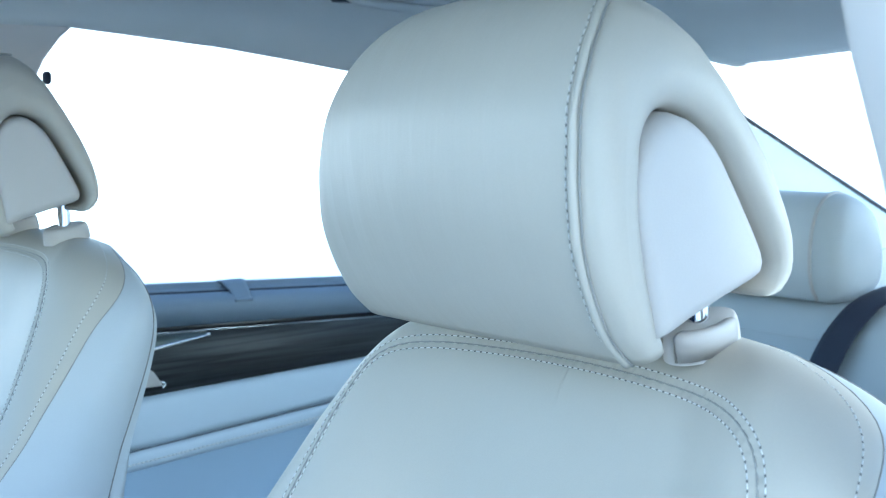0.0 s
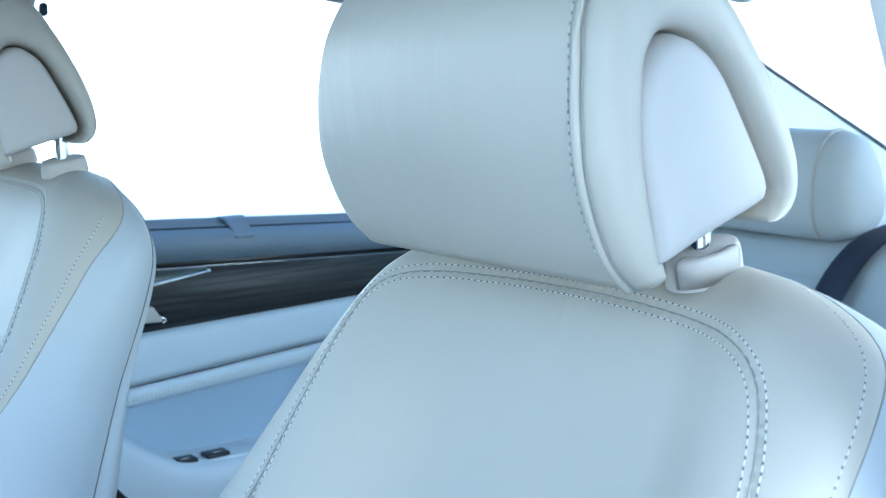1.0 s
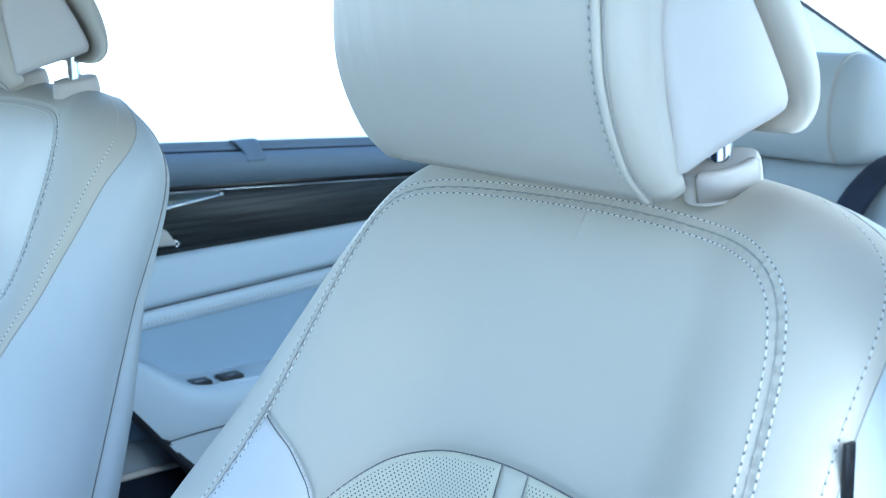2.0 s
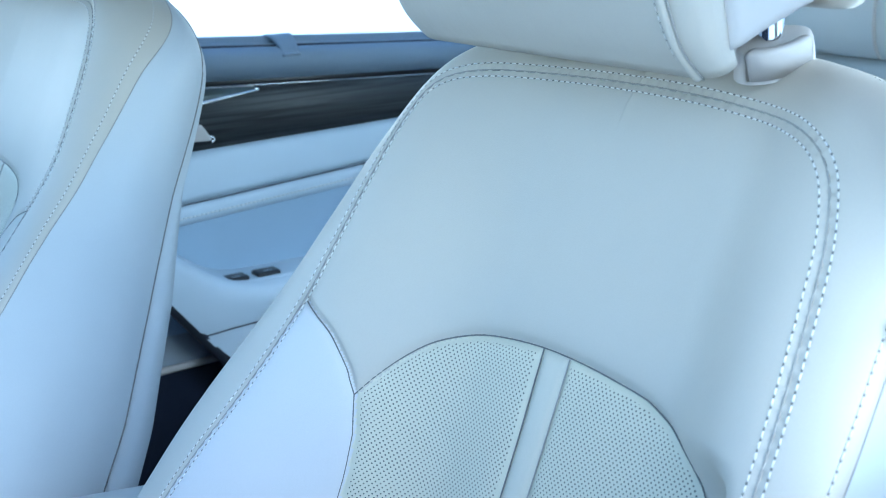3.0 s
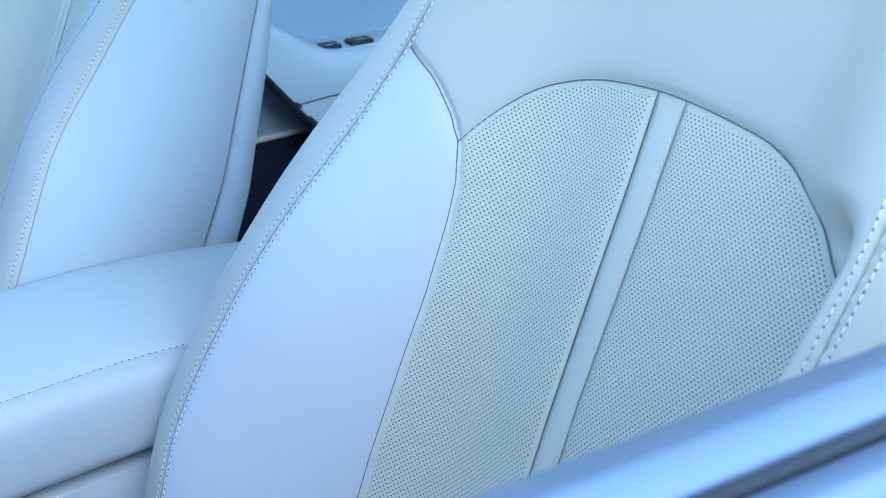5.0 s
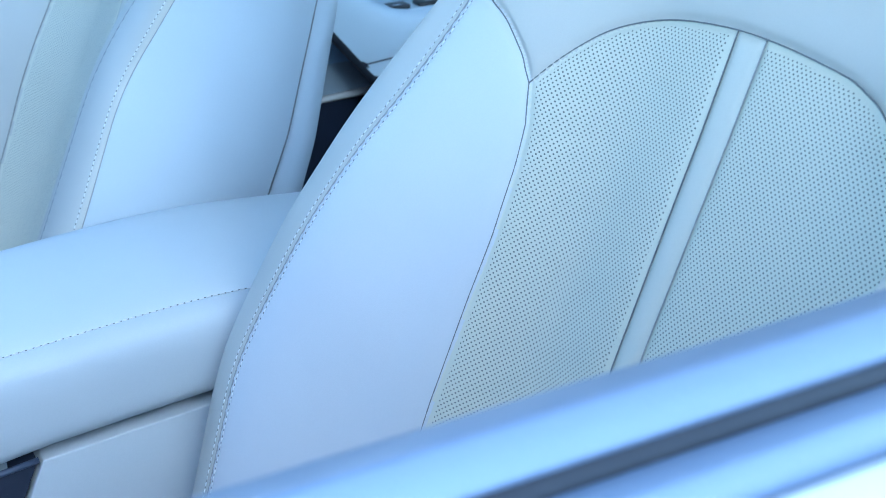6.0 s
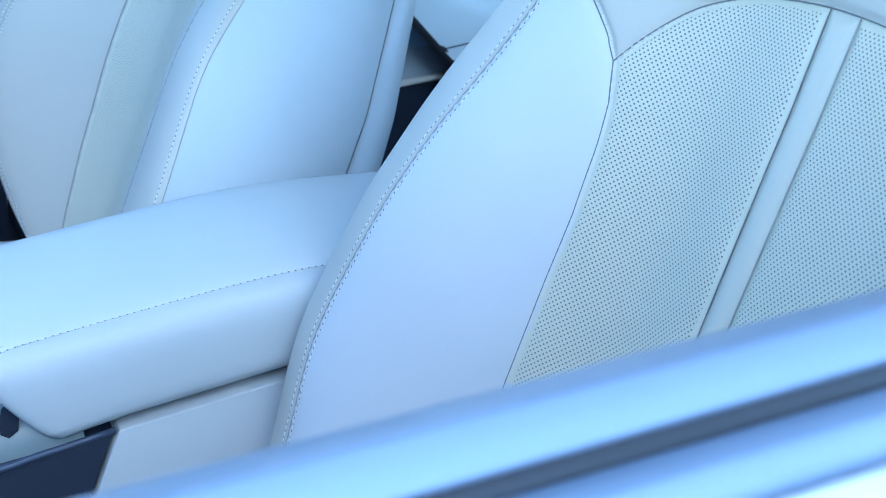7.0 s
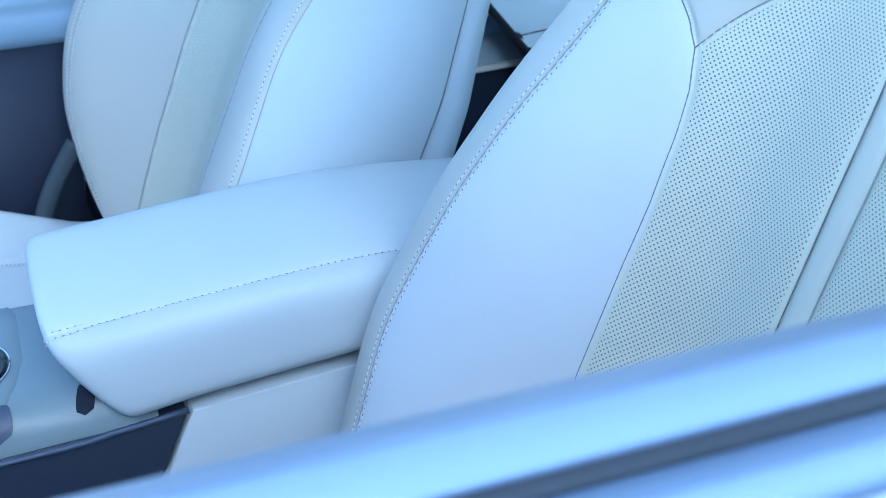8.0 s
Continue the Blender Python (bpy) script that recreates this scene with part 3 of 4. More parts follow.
def build_headrest(seat):
    """A cushion shaped like an arch in side view, draped over a recessed core, on two posts."""
    outer = [(0.141, 0.050), (0.148, 0.066), (0.158, 0.079), (0.169, 0.090), (0.183, 0.101), (0.200, 0.110), (0.215, 0.116), (0.230, 0.1205), (0.244, 0.122), (0.258, 0.121), (0.272, 0.1175), (0.286, 0.111), (0.297, 0.102), (0.303, 0.090), (0.301, 0.077), (0.293, 0.065), (0.281, 0.050), (0.267, 0.032), (0.253, 0.015), (0.238, -0.001), (0.223, -0.013), (0.209, -0.020), (0.199, -0.020), (0.191, -0.015), (0.188, -0.006)]
    inner = [(0.154, 0.040), (0.172, 0.056), (0.190, 0.070), (0.208, 0.080), (0.226, 0.086), (0.240, 0.084), (0.2485, 0.077), (0.2520, 0.068), (0.252, 0.056), (0.246, 0.042), (0.235, 0.026), (0.221, 0.007), (0.208, -0.007), (0.200, -0.010), (0.194, -0.008), (0.189, -0.004)]
    oc, ic = spline(outer, 64), spline(inner, 64)
    us = list(np.linspace(0, 0.84, 16)) + list(0.84 + 0.16 * np.sin(np.linspace(0, math.pi / 2, 14)[1:]))
    rows = []
    for s in [-q for q in us[::-1]] + us[1:]:
        a = abs(s)
        rr = min(1.0, max(0.0, (a - 0.84) / 0.16))
        g = 0.5 * (1 - max(0.0, 1 - rr ** 2.4) ** (1 / 2.4))
        row = []
        for p, q in list(zip(oc, ic)) + list(zip(ic[::-1], oc[::-1])):
            v = p + (q - p) * g
            width = head_width(v[0], s)
            bow = 0.009 * (1 - a ** 2) * max(0.0, (v[1] - 0.05) / 0.08)
            row.append(seat_point(s * width, v[0], v[1] + bow))
        rows.append(row)
    head = part("headrest", grid_mesh("headrest_cushion", rows, True), M_HEAD, seat, "rounded cream leather headrest with piped edges")
    core = [(0.153, 0.051), (0.164, 0.058), (0.180, 0.069), (0.197, 0.081), (0.213, 0.088), (0.228, 0.088), (0.240, 0.083), (0.2490, 0.072), (0.2485, 0.059), (0.244, 0.047), (0.232, 0.030), (0.213, 0.006), (0.2040, -0.003), (0.197, -0.003), (0.180, 0.018), (0.166, 0.035), (0.156, 0.046)]
    cp = spline(core + [core[0]], 60)[:-1]
    cm = cp.mean(0)
    rows = []
    for s, k in ((-0.1130, 0.3), (-0.1130, 0.80), (-0.1120, 0.91), (-0.1090, 0.97), (-0.102, 1.01), (-0.09, 1.03), (0.09, 1.03), (0.102, 1.01), (0.1090, 0.97), (0.1120, 0.91), (0.1130, 0.80), (0.1130, 0.3)):
        rows.append([seat_point(s, *(cm + (q - cm) * k)) for q in cp])
    bm = bmesh.new()
    bm.from_mesh(grid_mesh("core", rows, True))
    bmesh.ops.holes_fill(bm, edges=[e for e in bm.edges if e.is_boundary])
    bmesh.ops.recalc_face_normals(bm, faces=bm.faces)
    part("core", bm, M_CORE, head, "smooth moulded core set into the side")
    for side in (1, -1):
        pipe = spline(outer[:14], 90)
        def edge(f, lift):
            return [tuple(seat_point(side * head_width(a, side) * f, a, b + lift + 0.009 * (1 - f ** 2) * max(0.0, (b - 0.05) / 0.08))) for a, b in pipe]
        seen = side * BUILD["flip"] < 0
        if seen:
            part("piping", tube("piping", edge(0.893, 0.0), 0.0024, 8, 0.7), M_HIDE, head, "raised leather piping")
            part("seam", tube("seam", edge(0.920, -0.0004), 0.0005, 6), M_FOLD, head)
            pts = np.array(edge(0.862, 0.0004))
            part("stitching", stitches("stitching", pts, np.array([tuple(EN)] * len(pts))), M_THREAD, head)["kind"] = "stuff"
        post = [seat_point(side * 0.070, 0.13, -0.030), seat_point(side * 0.070, 0.172, -0.014), seat_point(side * 0.070, 0.21, 0.004)]
        part("post", tube("post", spline([tuple(p) for p in post], 12), 0.006, 16), M_CHROME, head, "chromed steel post")
        up = Vector((-0.22, -0.12, 0.97)).normalized()
        ax = Vector((0, 1, 0)) - up * up.y
        ax.normalize()
        bx = ax.cross(up)
        mid = Vector((0.072, side * 0.072, 0.1565))

        def ring_point(a, r, z):
            return mid + ax * (0.0135 * r * math.cos(a)) + bx * (0.0215 * r * math.sin(a)) + up * z

        ring = []
        for z, r in ((-0.012, 1.06), (-0.005, 1.04), (0.000, 1.0), (0.0022, 0.95), (0.003, 0.86), (0.003, 0.2)):
            ring.append([ring_point(a, r, z) for a in np.linspace(0, math.tau, 44, endpoint=False)])
        part("collar", grid_mesh("collar", ring, True), M_CORE, head, "cream plastic guide collar")
        if BUILD["flip"] < 0:
            # the far seat's collars are plain ovals, parted by a joint
            part("collar_joint", tube("collar_joint", [tuple(ring_point(math.pi * 1.62, r, 0.0032)) for r in (0.2, 0.6, 0.95, 1.03)], 0.0006, 5), M_FOLD, head)
            continue
        tab = []
        for a in np.linspace(math.pi * 0.86, math.pi * 1.42, 18):
            tab.append([ring_point(a, r, z) for r, z in ((1.12, -0.010), (1.12, 0.002), (1.07, 0.0036), (0.96, 0.0042), (0.76, 0.0038), (0.66, 0.002), (0.66, -0.010))])
        bm = bmesh.new()
        bm.from_mesh(grid_mesh("release_tab", tab))
        bmesh.ops.holes_fill(bm, edges=[e for e in bm.edges if e.is_boundary])
        bmesh.ops.recalc_face_normals(bm, faces=bm.faces)
        part("release_tab", bm, M_CORE, head, "raised plastic release tab")


def build_cushion(seat):
    """The seat's base, with raised sides, forward of the backrest."""
    rows = []
    for x in np.linspace(-0.36, 0.24, 50):
        f = (x + 0.36) / 0.60
        top = 0.395 + 0.075 * (1 - f)
        r = min(1.0, f / 0.12)
        top -= 0.06 * (1 - math.sqrt(max(0, 1 - (1 - r) ** 2)))
        row = []
        for s in np.linspace(-1, 1, 81):
            a = abs(s)
            high = 0.035 if s * BUILD["flip"] < 0 else 0.070
            bol = high * np.clip((a - 0.5) / 0.35, 0, 1) ** 1.5 * float(np.clip(1 - (x + 0.04) / 0.14, 0.1, 1))
            edge = 0.10 * (1 - math.sqrt(max(0, 1 - np.clip((a - 0.86) / 0.14, 0, 1) ** 2)))
            groove = 0.004 * math.exp(-((a - 0.5) / 0.012) ** 2)
            row.append((x - SEAT_AT.x, 0.255 * s, top + bol - edge - groove - SEAT_AT.z))
        row = [(row[0][0], row[0][1], 0.25 - SEAT_AT.z)] + row + [(row[-1][0], row[-1][1], 0.25 - SEAT_AT.z)]
        rows.append(row)
    for side in (1, -1):
        line = [(r[0][0], 0.255 * side * 0.5, r[1 + (60 if side > 0 else 20)][2] + 0.0006) for r in rows[4:]]
        part("seam", tube("seam", line, 0.0012, 6), M_FOLD, seat)
        off = [(p[0], p[1] - side * 0.007, p[2] + 0.0035) for p in line]
        part("stitching", stitches("stitching", off, [(0, 0, 1)] * len(off)), M_THREAD, seat)["kind"] = "stuff"
        disc = []
        for w, r in ((0.215, 0.075), (0.248, 0.073), (0.253, 0.066), (0.254, 0.0)):
            disc.append([seat_point(side * w, -0.485 + r * math.sin(a) * 1.2, 0.0 + r * math.cos(a)) for a in np.linspace(0, math.tau, 40, endpoint=False)])
        part("recliner_cover", grid_mesh("recliner_cover", disc, True), M_DARK, seat, "dark plastic cover over the recliner")
    # Light on the cushion is lifted through this brighter hide copy.
    part("seat_cushion", grid_mesh("seat_cushion", rows), M_HIDE_LIT, seat, "cream leather seat base with raised sides")


seat = thing("front_seat", "cream leather front seat with perforated centre and tall headrest", "car seat", "front seats")
build_backrest(seat)
build_headrest(seat)
build_cushion(seat)
seat.location = SEAT_AT
# the far seat stands a little further forward and leans further back
LEAN_BACK = Matrix.Rotation(radians(4.3), 4, "Y")
far_pivot = SEAT_AT + Vector((-0.035, 0.78, 0.005)) + EH * 0.165
BUILD.update(FAR_SEAT)
far_seat = thing("front_seat", "cream leather passenger seat with perforated centre, leaning further back", "car seat", "front seats")
build_backrest(far_seat)
build_headrest(far_seat)
build_cushion(far_seat)
far_seat.matrix_basis = Matrix.Translation(far_pivot) @ LEAN_BACK @ Matrix.Translation(EH * -0.165)
BUILD.update(NEAR_SEAT)
for ob in far_seat.children:
    if ob.name.startswith("headrest"):
        ob.location.x += 0.005
    if ob.name.startswith("seat_cushion") or (ob.type == "MESH" and ob.name.split(".")[0] in ("seam", "stitching") and max(v.co.z for v in ob.data.vertices) < -0.39):
        ob.matrix_basis = far_seat.matrix_basis.inverted() @ Matrix.Translation(SEAT_AT + Vector((-0.035, 0.78, 0.0)))

tag_h = 0.056
tag = part("side_tag", box(-0.0035, 0.0025, -0.0012, 0.0012, -0.013, 0.013, 0.0008), M_BLACK, seat, "small black tag sewn into the outer seam")
tag.location = seat_point(-float(half_width(tag_h, -1)) - 0.002, tag_h, float(front_n(-half_width(tag_h, -1), tag_h)))

# belt webbing between the far seat and its door
rows = []
for f in np.linspace(0, 1, 24):
    x, z = 0.066 - 0.062 * f - 0.014 * math.sin(math.pi * f), 0.516 - 0.150 * f
    rows.append([(x + 0.0085 * k, 1.500 + 0.004 * k * k + 0.004 * math.sin(3 * f), z - 0.006 * k) for k in np.linspace(-1, 1, 7)])
strap = part("belt_strap", grid_mesh("belt_strap", rows), M_STRAP)
thicken = strap.modifiers.new("thickness", "SOLIDIFY")
thicken.thickness = 0.0015
tagged(strap, "dark grey belt webbing hanging beside the far seat", "seat belt")

# ---- ground and shell ----
part("ground", box(-300, 300, -300, 300, -0.3, 0.0, 0), M_GROUND)
tagged(bpy.data.objects["ground"], "pale concrete ground beside the car", "ground", kind="structure")

# Added glowing panels: they whiten the outside and send light through the windows.
M_GLOW = bpy.data.materials.new("glowing_white_panel")
M_GLOW.use_nodes = True
glow_bsdf = M_GLOW.node_tree.nodes["Principled BSDF"]
glow_bsdf.inputs["Base Color"].default_value = (0.8, 0.8, 0.8, 1)
glow_bsdf.inputs["Emission Color"].default_value, glow_bsdf.inputs["Emission Strength"].default_value = (0.95, 0.98, 1.0, 1), 0.55
far_white = part("backdrop", box(-40, 60, 14, 14.1, 0, 3.0, 0), M_GLOW, smooth=False)
tagged(far_white, "plain glowing white panel added for the overexposed distance beyond the side windows", "backdrop", kind="structure")
rear_white = part("backdrop", box(22, 22.1, -40, 14, 0, 3.0, 0), M_GLOW, smooth=False)
tagged(rear_white, "plain glowing white panel added for the overexposed distance behind the car", "backdrop", kind="structure")

fl = part("floor", box(-1.2, 2.2, 0.2, 1.6, 0.2, 0.24, 0.004), M_CARPET)
tagged(fl, "dark navy carpeted car floor", "floor", kind="structure")

# near door: padded sill, glass slot, outer moulding and white skin
near = thing("front_door", "pale padded car door with its window fully lowered", "car door")
sill = [(0.238, 0.60), (0.238, 0.905), (0.2375, 0.914), (0.2355, 0.919), (0.231, 0.9222), (0.2255, 0.9245), (0.2200, 0.9264), (0.2182, 0.9267), (0.2165, 0.9262), (0.2098, 0.9212), (0.209, 0.918), (0.209, 0.60)]
part("sill_pad", prism(sill, -0.75, 0.36, "x"), M_GREY, near, "soft blue-grey padded top of the door")
part("glass_slot", prism([(0.2088, 0.70), (0.2088, 0.919), (0.2075, 0.9205), (0.2055, 0.914), (0.2052, 0.70)], -0.75, 0.36, "x"), M_RUBBER, near, "dark slot the window slides into")
mould = [(0.205, 0.70), (0.205, 0.9165), (0.2035, 0.9182), (0.200, 0.9186), (0.1962, 0.9190), (0.1945, 0.9186), (0.1915, 0.9150), (0.1905, 0.911), (0.190, 0.70)]
part("belt_moulding", prism(mould, -0.75, 0.36, "x"), M_GREY, near, "smooth outer belt moulding")
skin = [(0.1895, 0.25), (0.1895, 0.9125), (0.186, 0.9138), (0.170, 0.912), (0.14, 0.902), (0.11, 0.87), (0.10, 0.80), (0.09, 0.5), (0.11, 0.25)]
part("door_skin", prism(skin, -0.75, 0.36, "x"), M_PAINT, near, "white painted outer skin")

# near rear door behind the open front one: unseen, added to cut side light
near_rear = thing("rear_door", "pale padded rear car door, unseen, closing the near side against light", "car door")
part("sill_pad", prism(sill, 0.365, 1.40, "x"), M_GREY, near_rear, "soft blue-grey padded top of the door")
part("door_skin", prism([(0.2085, 0.25), (0.2085, 0.9125), (0.186, 0.9138), (0.170, 0.912), (0.14, 0.902), (0.11, 0.87), (0.10, 0.80), (0.09, 0.5), (0.11, 0.25)], 0.365, 1.40, "x"), M_PAINT, near_rear, "white painted outer skin")

# far rear door
rear_door = thing("rear_door", "pale rear car door with dark wood inlay and chrome handle", "car door")
part("door_cap", prism([(1.577, 0.882), (1.571, 0.902), (1.573, 0.914), (1.581, 0.9215), (1.592, 0.9235), (1.62, 0.9235), (1.62, 0.882)], 0.46, 1.35, "x"), M_CAP, rear_door, "blue-grey cap under the window")
part("shadow_gap", prism([(1.582, 0.870), (1.582, 0.886), (1.60, 0.886), (1.60, 0.870)], 0.46, 1.35, "x"), M_BLACK, rear_door, "narrow dark gap under the cap")
part("wood_trim", prism([(1.570, 0.795), (1.564, 0.815), (1.563, 0.84), (1.567, 0.871), (1.572, 0.875), (1.61, 0.875), (1.61, 0.795)], 0.46, 1.35, "x"), M_WOOD, rear_door, "dark open-grained wood inlay")
part("wood_edge", tube("wood_edge", [(0.46, 1.5695, 0.8755), (1.35, 1.5695, 0.8755)], 0.0007, 6), M_CHROME, rear_door, "thin bright line along the wood")
for name, mat, prof, label in (
    ("padded_roll", M_TRIM, [(1.575, 0.796), (1.5655, 0.793), (1.5610, 0.786), (1.5585, 0.770), (1.5575, 0.750), (1.5585, 0.738), (1.566, 0.7310)], "pale padded roll under the wood"),
    ("stitched_band", M_TRIM, [(1.568, 0.7305), (1.560, 0.729), (1.556, 0.725), (1.555, 0.717), (1.557, 0.709), (1.565, 0.703), (1.574, 0.701)], "narrow stitched band"),
    ("door_insert", M_TRIM_DARK, [(1.572, 0.704), (1.573, 0.696), (1.575, 0.66), (1.577, 0.60), (1.578, 0.55)], "smooth insert, its recess shade put into a darker blue-grey"),
):
    rows = []
    for x in np.linspace(0.46, 1.35, 40):
        rows.append([(x, y, z) for y, z in spline(prof, 22)])
    part(name, grid_mesh(name, rows), mat, rear_door, label)
part("stitching", stitches("stitching", [(x, 1.5546, 0.7150) for x in np.linspace(0.5, 1.3, 100)], [(0, -1, 0)] * 100, 0.0062, 0.0044, 0.0008), M_THREAD, rear_door, "row of pale thread stitches")["kind"] = "stuff"
part("roll_seam", tube("roll_seam", [(x, 1.5600, 0.7306) for x in np.linspace(0.46, 1.35, 30)], 0.0008, 6), M_DARK, rear_door, "fine dark joint under the padded roll")
rows = []
for x in np.linspace(0.50, 1.30, 60):
    zt = float(table(x, [(0.50, 0.70), (0.56, 0.690), (0.59, 0.680), (0.614, 0.664), (0.634, 0.649), (0.655, 0.635), (0.675, 0.627), (0.70, 0.623), (0.74, 0.622), (1.3, 0.626)]))
    prof = [(1.580, zt + 0.003), (1.545, zt + 0.001), (1.518, zt), (1.508, zt - 0.005), (1.503, zt - 0.015), (1.501, (zt + 0.57) / 2), (1.504, 0.572), (1.508, 0.5685), (1.506, 0.565), (1.508, 0.54), (1.518, 0.47), (1.53, 0.40)]
    rows.append([(x, y, z) for y, z in spline(prof, 48)])
bm = bmesh.new()
bm.from_mesh(grid_mesh("armrest", rows))
# the door's front lower corner is cut on a slant
bmesh.ops.bisect_plane(bm, geom=list(bm.verts) + list(bm.edges) + list(bm.faces), plane_co=(0.586, 1.54, 0.611), plane_no=(-0.78, 0, -0.63), clear_outer=True)
part("armrest", bm, M_TRIM, rear_door, "pale armrest with a scooped pull and switch plate")
part("armrest_seam", tube("armrest_seam", spline([(0.622, 1.5035, 0.566), (0.68, 1.5035, 0.570), (0.8, 1.5035, 0.574), (1.0, 1.5035, 0.578)], 30), 0.0010, 6), M_DARK, rear_door, "fine dark joint under the armrest")
part("edge_seal", tube("edge_seal", [(0.55, 1.512, 0.656), (0.586, 1.512, 0.611), (0.70, 1.520, 0.470), (0.76, 1.53, 0.40)], 0.009, 10), M_RUBBER, rear_door, "dark rubber seal along the slanted door edge")
for x in (0.683, 0.729):
    sw = part("window_switch", box(x - 0.017, x + 0.017, 1.522, 1.546, 0.6225, 0.6300, 0.003), M_BLACK, rear_door, "small black rocker switch")
    part("switch_mark", box(x - 0.006, x + 0.006, 1.527, 1.5295, 0.6297, 0.6304, 0), M_CHROME, sw)
part("switch_plate", box(0.652, 0.79, 1.517, 1.572, 0.6165, 0.6245, 0.003), M_TRIM, rear_door, "flat plate round the switches")
rows = []
for x, w in zip(np.linspace(0.612, 0.741, 18), np.linspace(0.0040, 0.0018, 18)):
    zc = 0.8585 + (x - 0.6663) * 0.125
    rows.append([(x, 1.557 + 0.005 * math.cos(a), zc + w * 0.95 * math.sin(a)) for a in np.linspace(0, math.tau, 12, endpoint=False)])
part("door_handle", grid_mesh("door_handle", rows, True), M_CHROME, rear_door, "slim tapered chrome handle")
part("handle_recess", prism([(0.610, 0.8525), (0.742, 0.8685), (0.742, 0.8715), (0.610, 0.878)], 1.558, 1.570, "y"), M_WEDGE, rear_door, "glossy grey wedge behind the handle")
part("handle_tip", box(0.7375, 0.743, 1.551, 1.560, 0.8665, 0.8710, 0.0012), M_CHROME, rear_door, "bright end of the handle")
part("lock_knob", prism([(0.630, 0.812), (0.668, 0.8105), (0.670, 0.8125), (0.657, 0.832), (0.630, 0.834)], 1.544, 1.556, "y", 0.002), M_CORE, rear_door, "small pale lock knob")
part("lock_ring", tube("lock_ring", spline([(0.670, 1.552, 0.816), (0.676, 1.55, 0.812), (0.671, 1.55, 0.8075)], 10), 0.0012, 8), M_CHROME, rear_door)
part("belt_seal", prism([(1.597, 0.9235), (1.597, 0.9265), (1.600, 0.9285), (1.6005, 0.9275), (1.603, 0.9275), (1.6035, 0.934), (1.606, 0.9365), (1.6125, 0.9365), (1.6125, 0.9235)], 0.46, 1.35, "x"), M_CAP, rear_door, "ribbed seal at the foot of the glass")
part("seal_lip", tube("seal_lip", [(0.46, 1.594, 0.9245), (1.35, 1.594, 0.9245)], 0.0014, 6), M_DARK, rear_door, "thin dark lip of the window seal")
part("window_pane", box(0.50, 1.34, 1.6135, 1.6175, 0.90, 1.28, 0), M_GLASS, rear_door, "clear side window", False).visible_shadow = False
rows = []
for i, (y, z) in enumerate(spline([(1.606, 0.9345), (1.597, 0.934), (1.589, 0.928), (1.582, 0.920), (1.577, 0.912), (1.570, 0.9105)], 14)):
    x0 = 0.780 + 0.010 * min(1.0, i / 8)
    rows.append([(x, y, z - 0.0055) for x in np.linspace(x0, 0.817, 7)])
hook = part("shade_hook", grid_mesh("shade_hook", rows), M_CAP, rear_door, "small blue-grey plastic hook on the window ledge")
hook.modifiers.new("thick", "SOLIDIFY").thickness = 0.003
for k in range(4):
    part("rib", tube("rib", [(0.793, 1.5905 - 0.0035 * k, 0.9262 - 0.0039 * k), (0.811, 1.5905 - 0.0035 * k, 0.9262 - 0.0039 * k)], 0.0006, 5), M_TRIM_DARK, hook)
# the bands of the door draw together towards the rear
for ob in rear_door.children_recursive:
    if ob.name.split(".")[0] in ("door_cap", "shadow_gap", "wood_trim", "wood_edge", "padded_roll", "stitched_band", "stitching", "belt_seal", "seal_lip", "door_insert", "roll_seam"):
        for v in ob.data.vertices:
            v.co.z += table(v.co.z, [(0.66, 0.0), (0.70, 0.075), (0.735, 0.071), (0.795, 0.03), (0.870, -0.042), (0.93, -0.055)]) * (v.co.x - 0.67)

# far front door
far_door = thing("front_door", "pale passenger door with a dark lower pocket", "car door")
rows = []
for x in np.linspace(-0.75, 0.44, 24):
    prof = [(1.60, 0.93), (1.575, 0.925), (1.568, 0.90), (1.568, 0.70), (1.560, 0.672), (1.556, 0.6625), (1.561, 0.660), (1.556, 0.657), (1.552, 0.640), (1.556, 0.624), (1.568, 0.616)]
    rows.append([(x, y, z) for y, z in spline(prof, 40)])
# Darker than the other door's trim: the panel's shade is put into its colour.
part("upper_panel", grid_mesh("upper_panel", rows), M_CAP, far_door, "padded upper panel, darkened in colour for the shade on it")
part("lower_panel", prism([(1.57, 0.615), (1.60, 0.615), (1.60, 0.24), (1.575, 0.24), (1.572, 0.45)], -0.75, 0.44, "x"), M_BELT, far_door, "dark lower panel with a map pocket")

# pillars, side rail and headliner
def rail_z(x):
    return float(table(x, [(-0.8, 1.23), (0.2, 1.262), (0.54, 1.256), (0.73, 1.236), (0.92, 1.206), (1.15, 1.16), (1.35, 1.11)]))


def roof_z(x):
    return float(table(x, [(-0.8, 1.31), (-0.2, 1.345), (0.3, 1.35), (0.8, 1.335), (1.2, 1.30), (1.55, 1.245)]))


# The unseen near rail is set outward to cut high light on the seat.
for far in (True, False):
    rows = []
    for x in np.linspace(-0.15, 1.36, 60):
        zr, zt = rail_z(x), roof_z(x)
        prof = [(1.36, zt - 0.012), (1.40, zt - 0.028), (1.435, (zr + zt) / 2 - 0.006), (1.449, zr + 0.006), (1.453, zr), (1.462, zr + 0.003), (1.50, zr + 0.02)]
        rows.append([(x, y if far else 1.72 - y, z) for y, z in spline(prof, 24)])
    rail = part("side_rail" if far else "side_rail_near", grid_mesh("side_rail", rows), M_ROOF)
    rail.modifiers.new("thick", "SOLIDIFY").thickness = 0.006
    tagged(rail, "pale cloth-covered rail above the side window", "trim", kind="structure")
rows = []
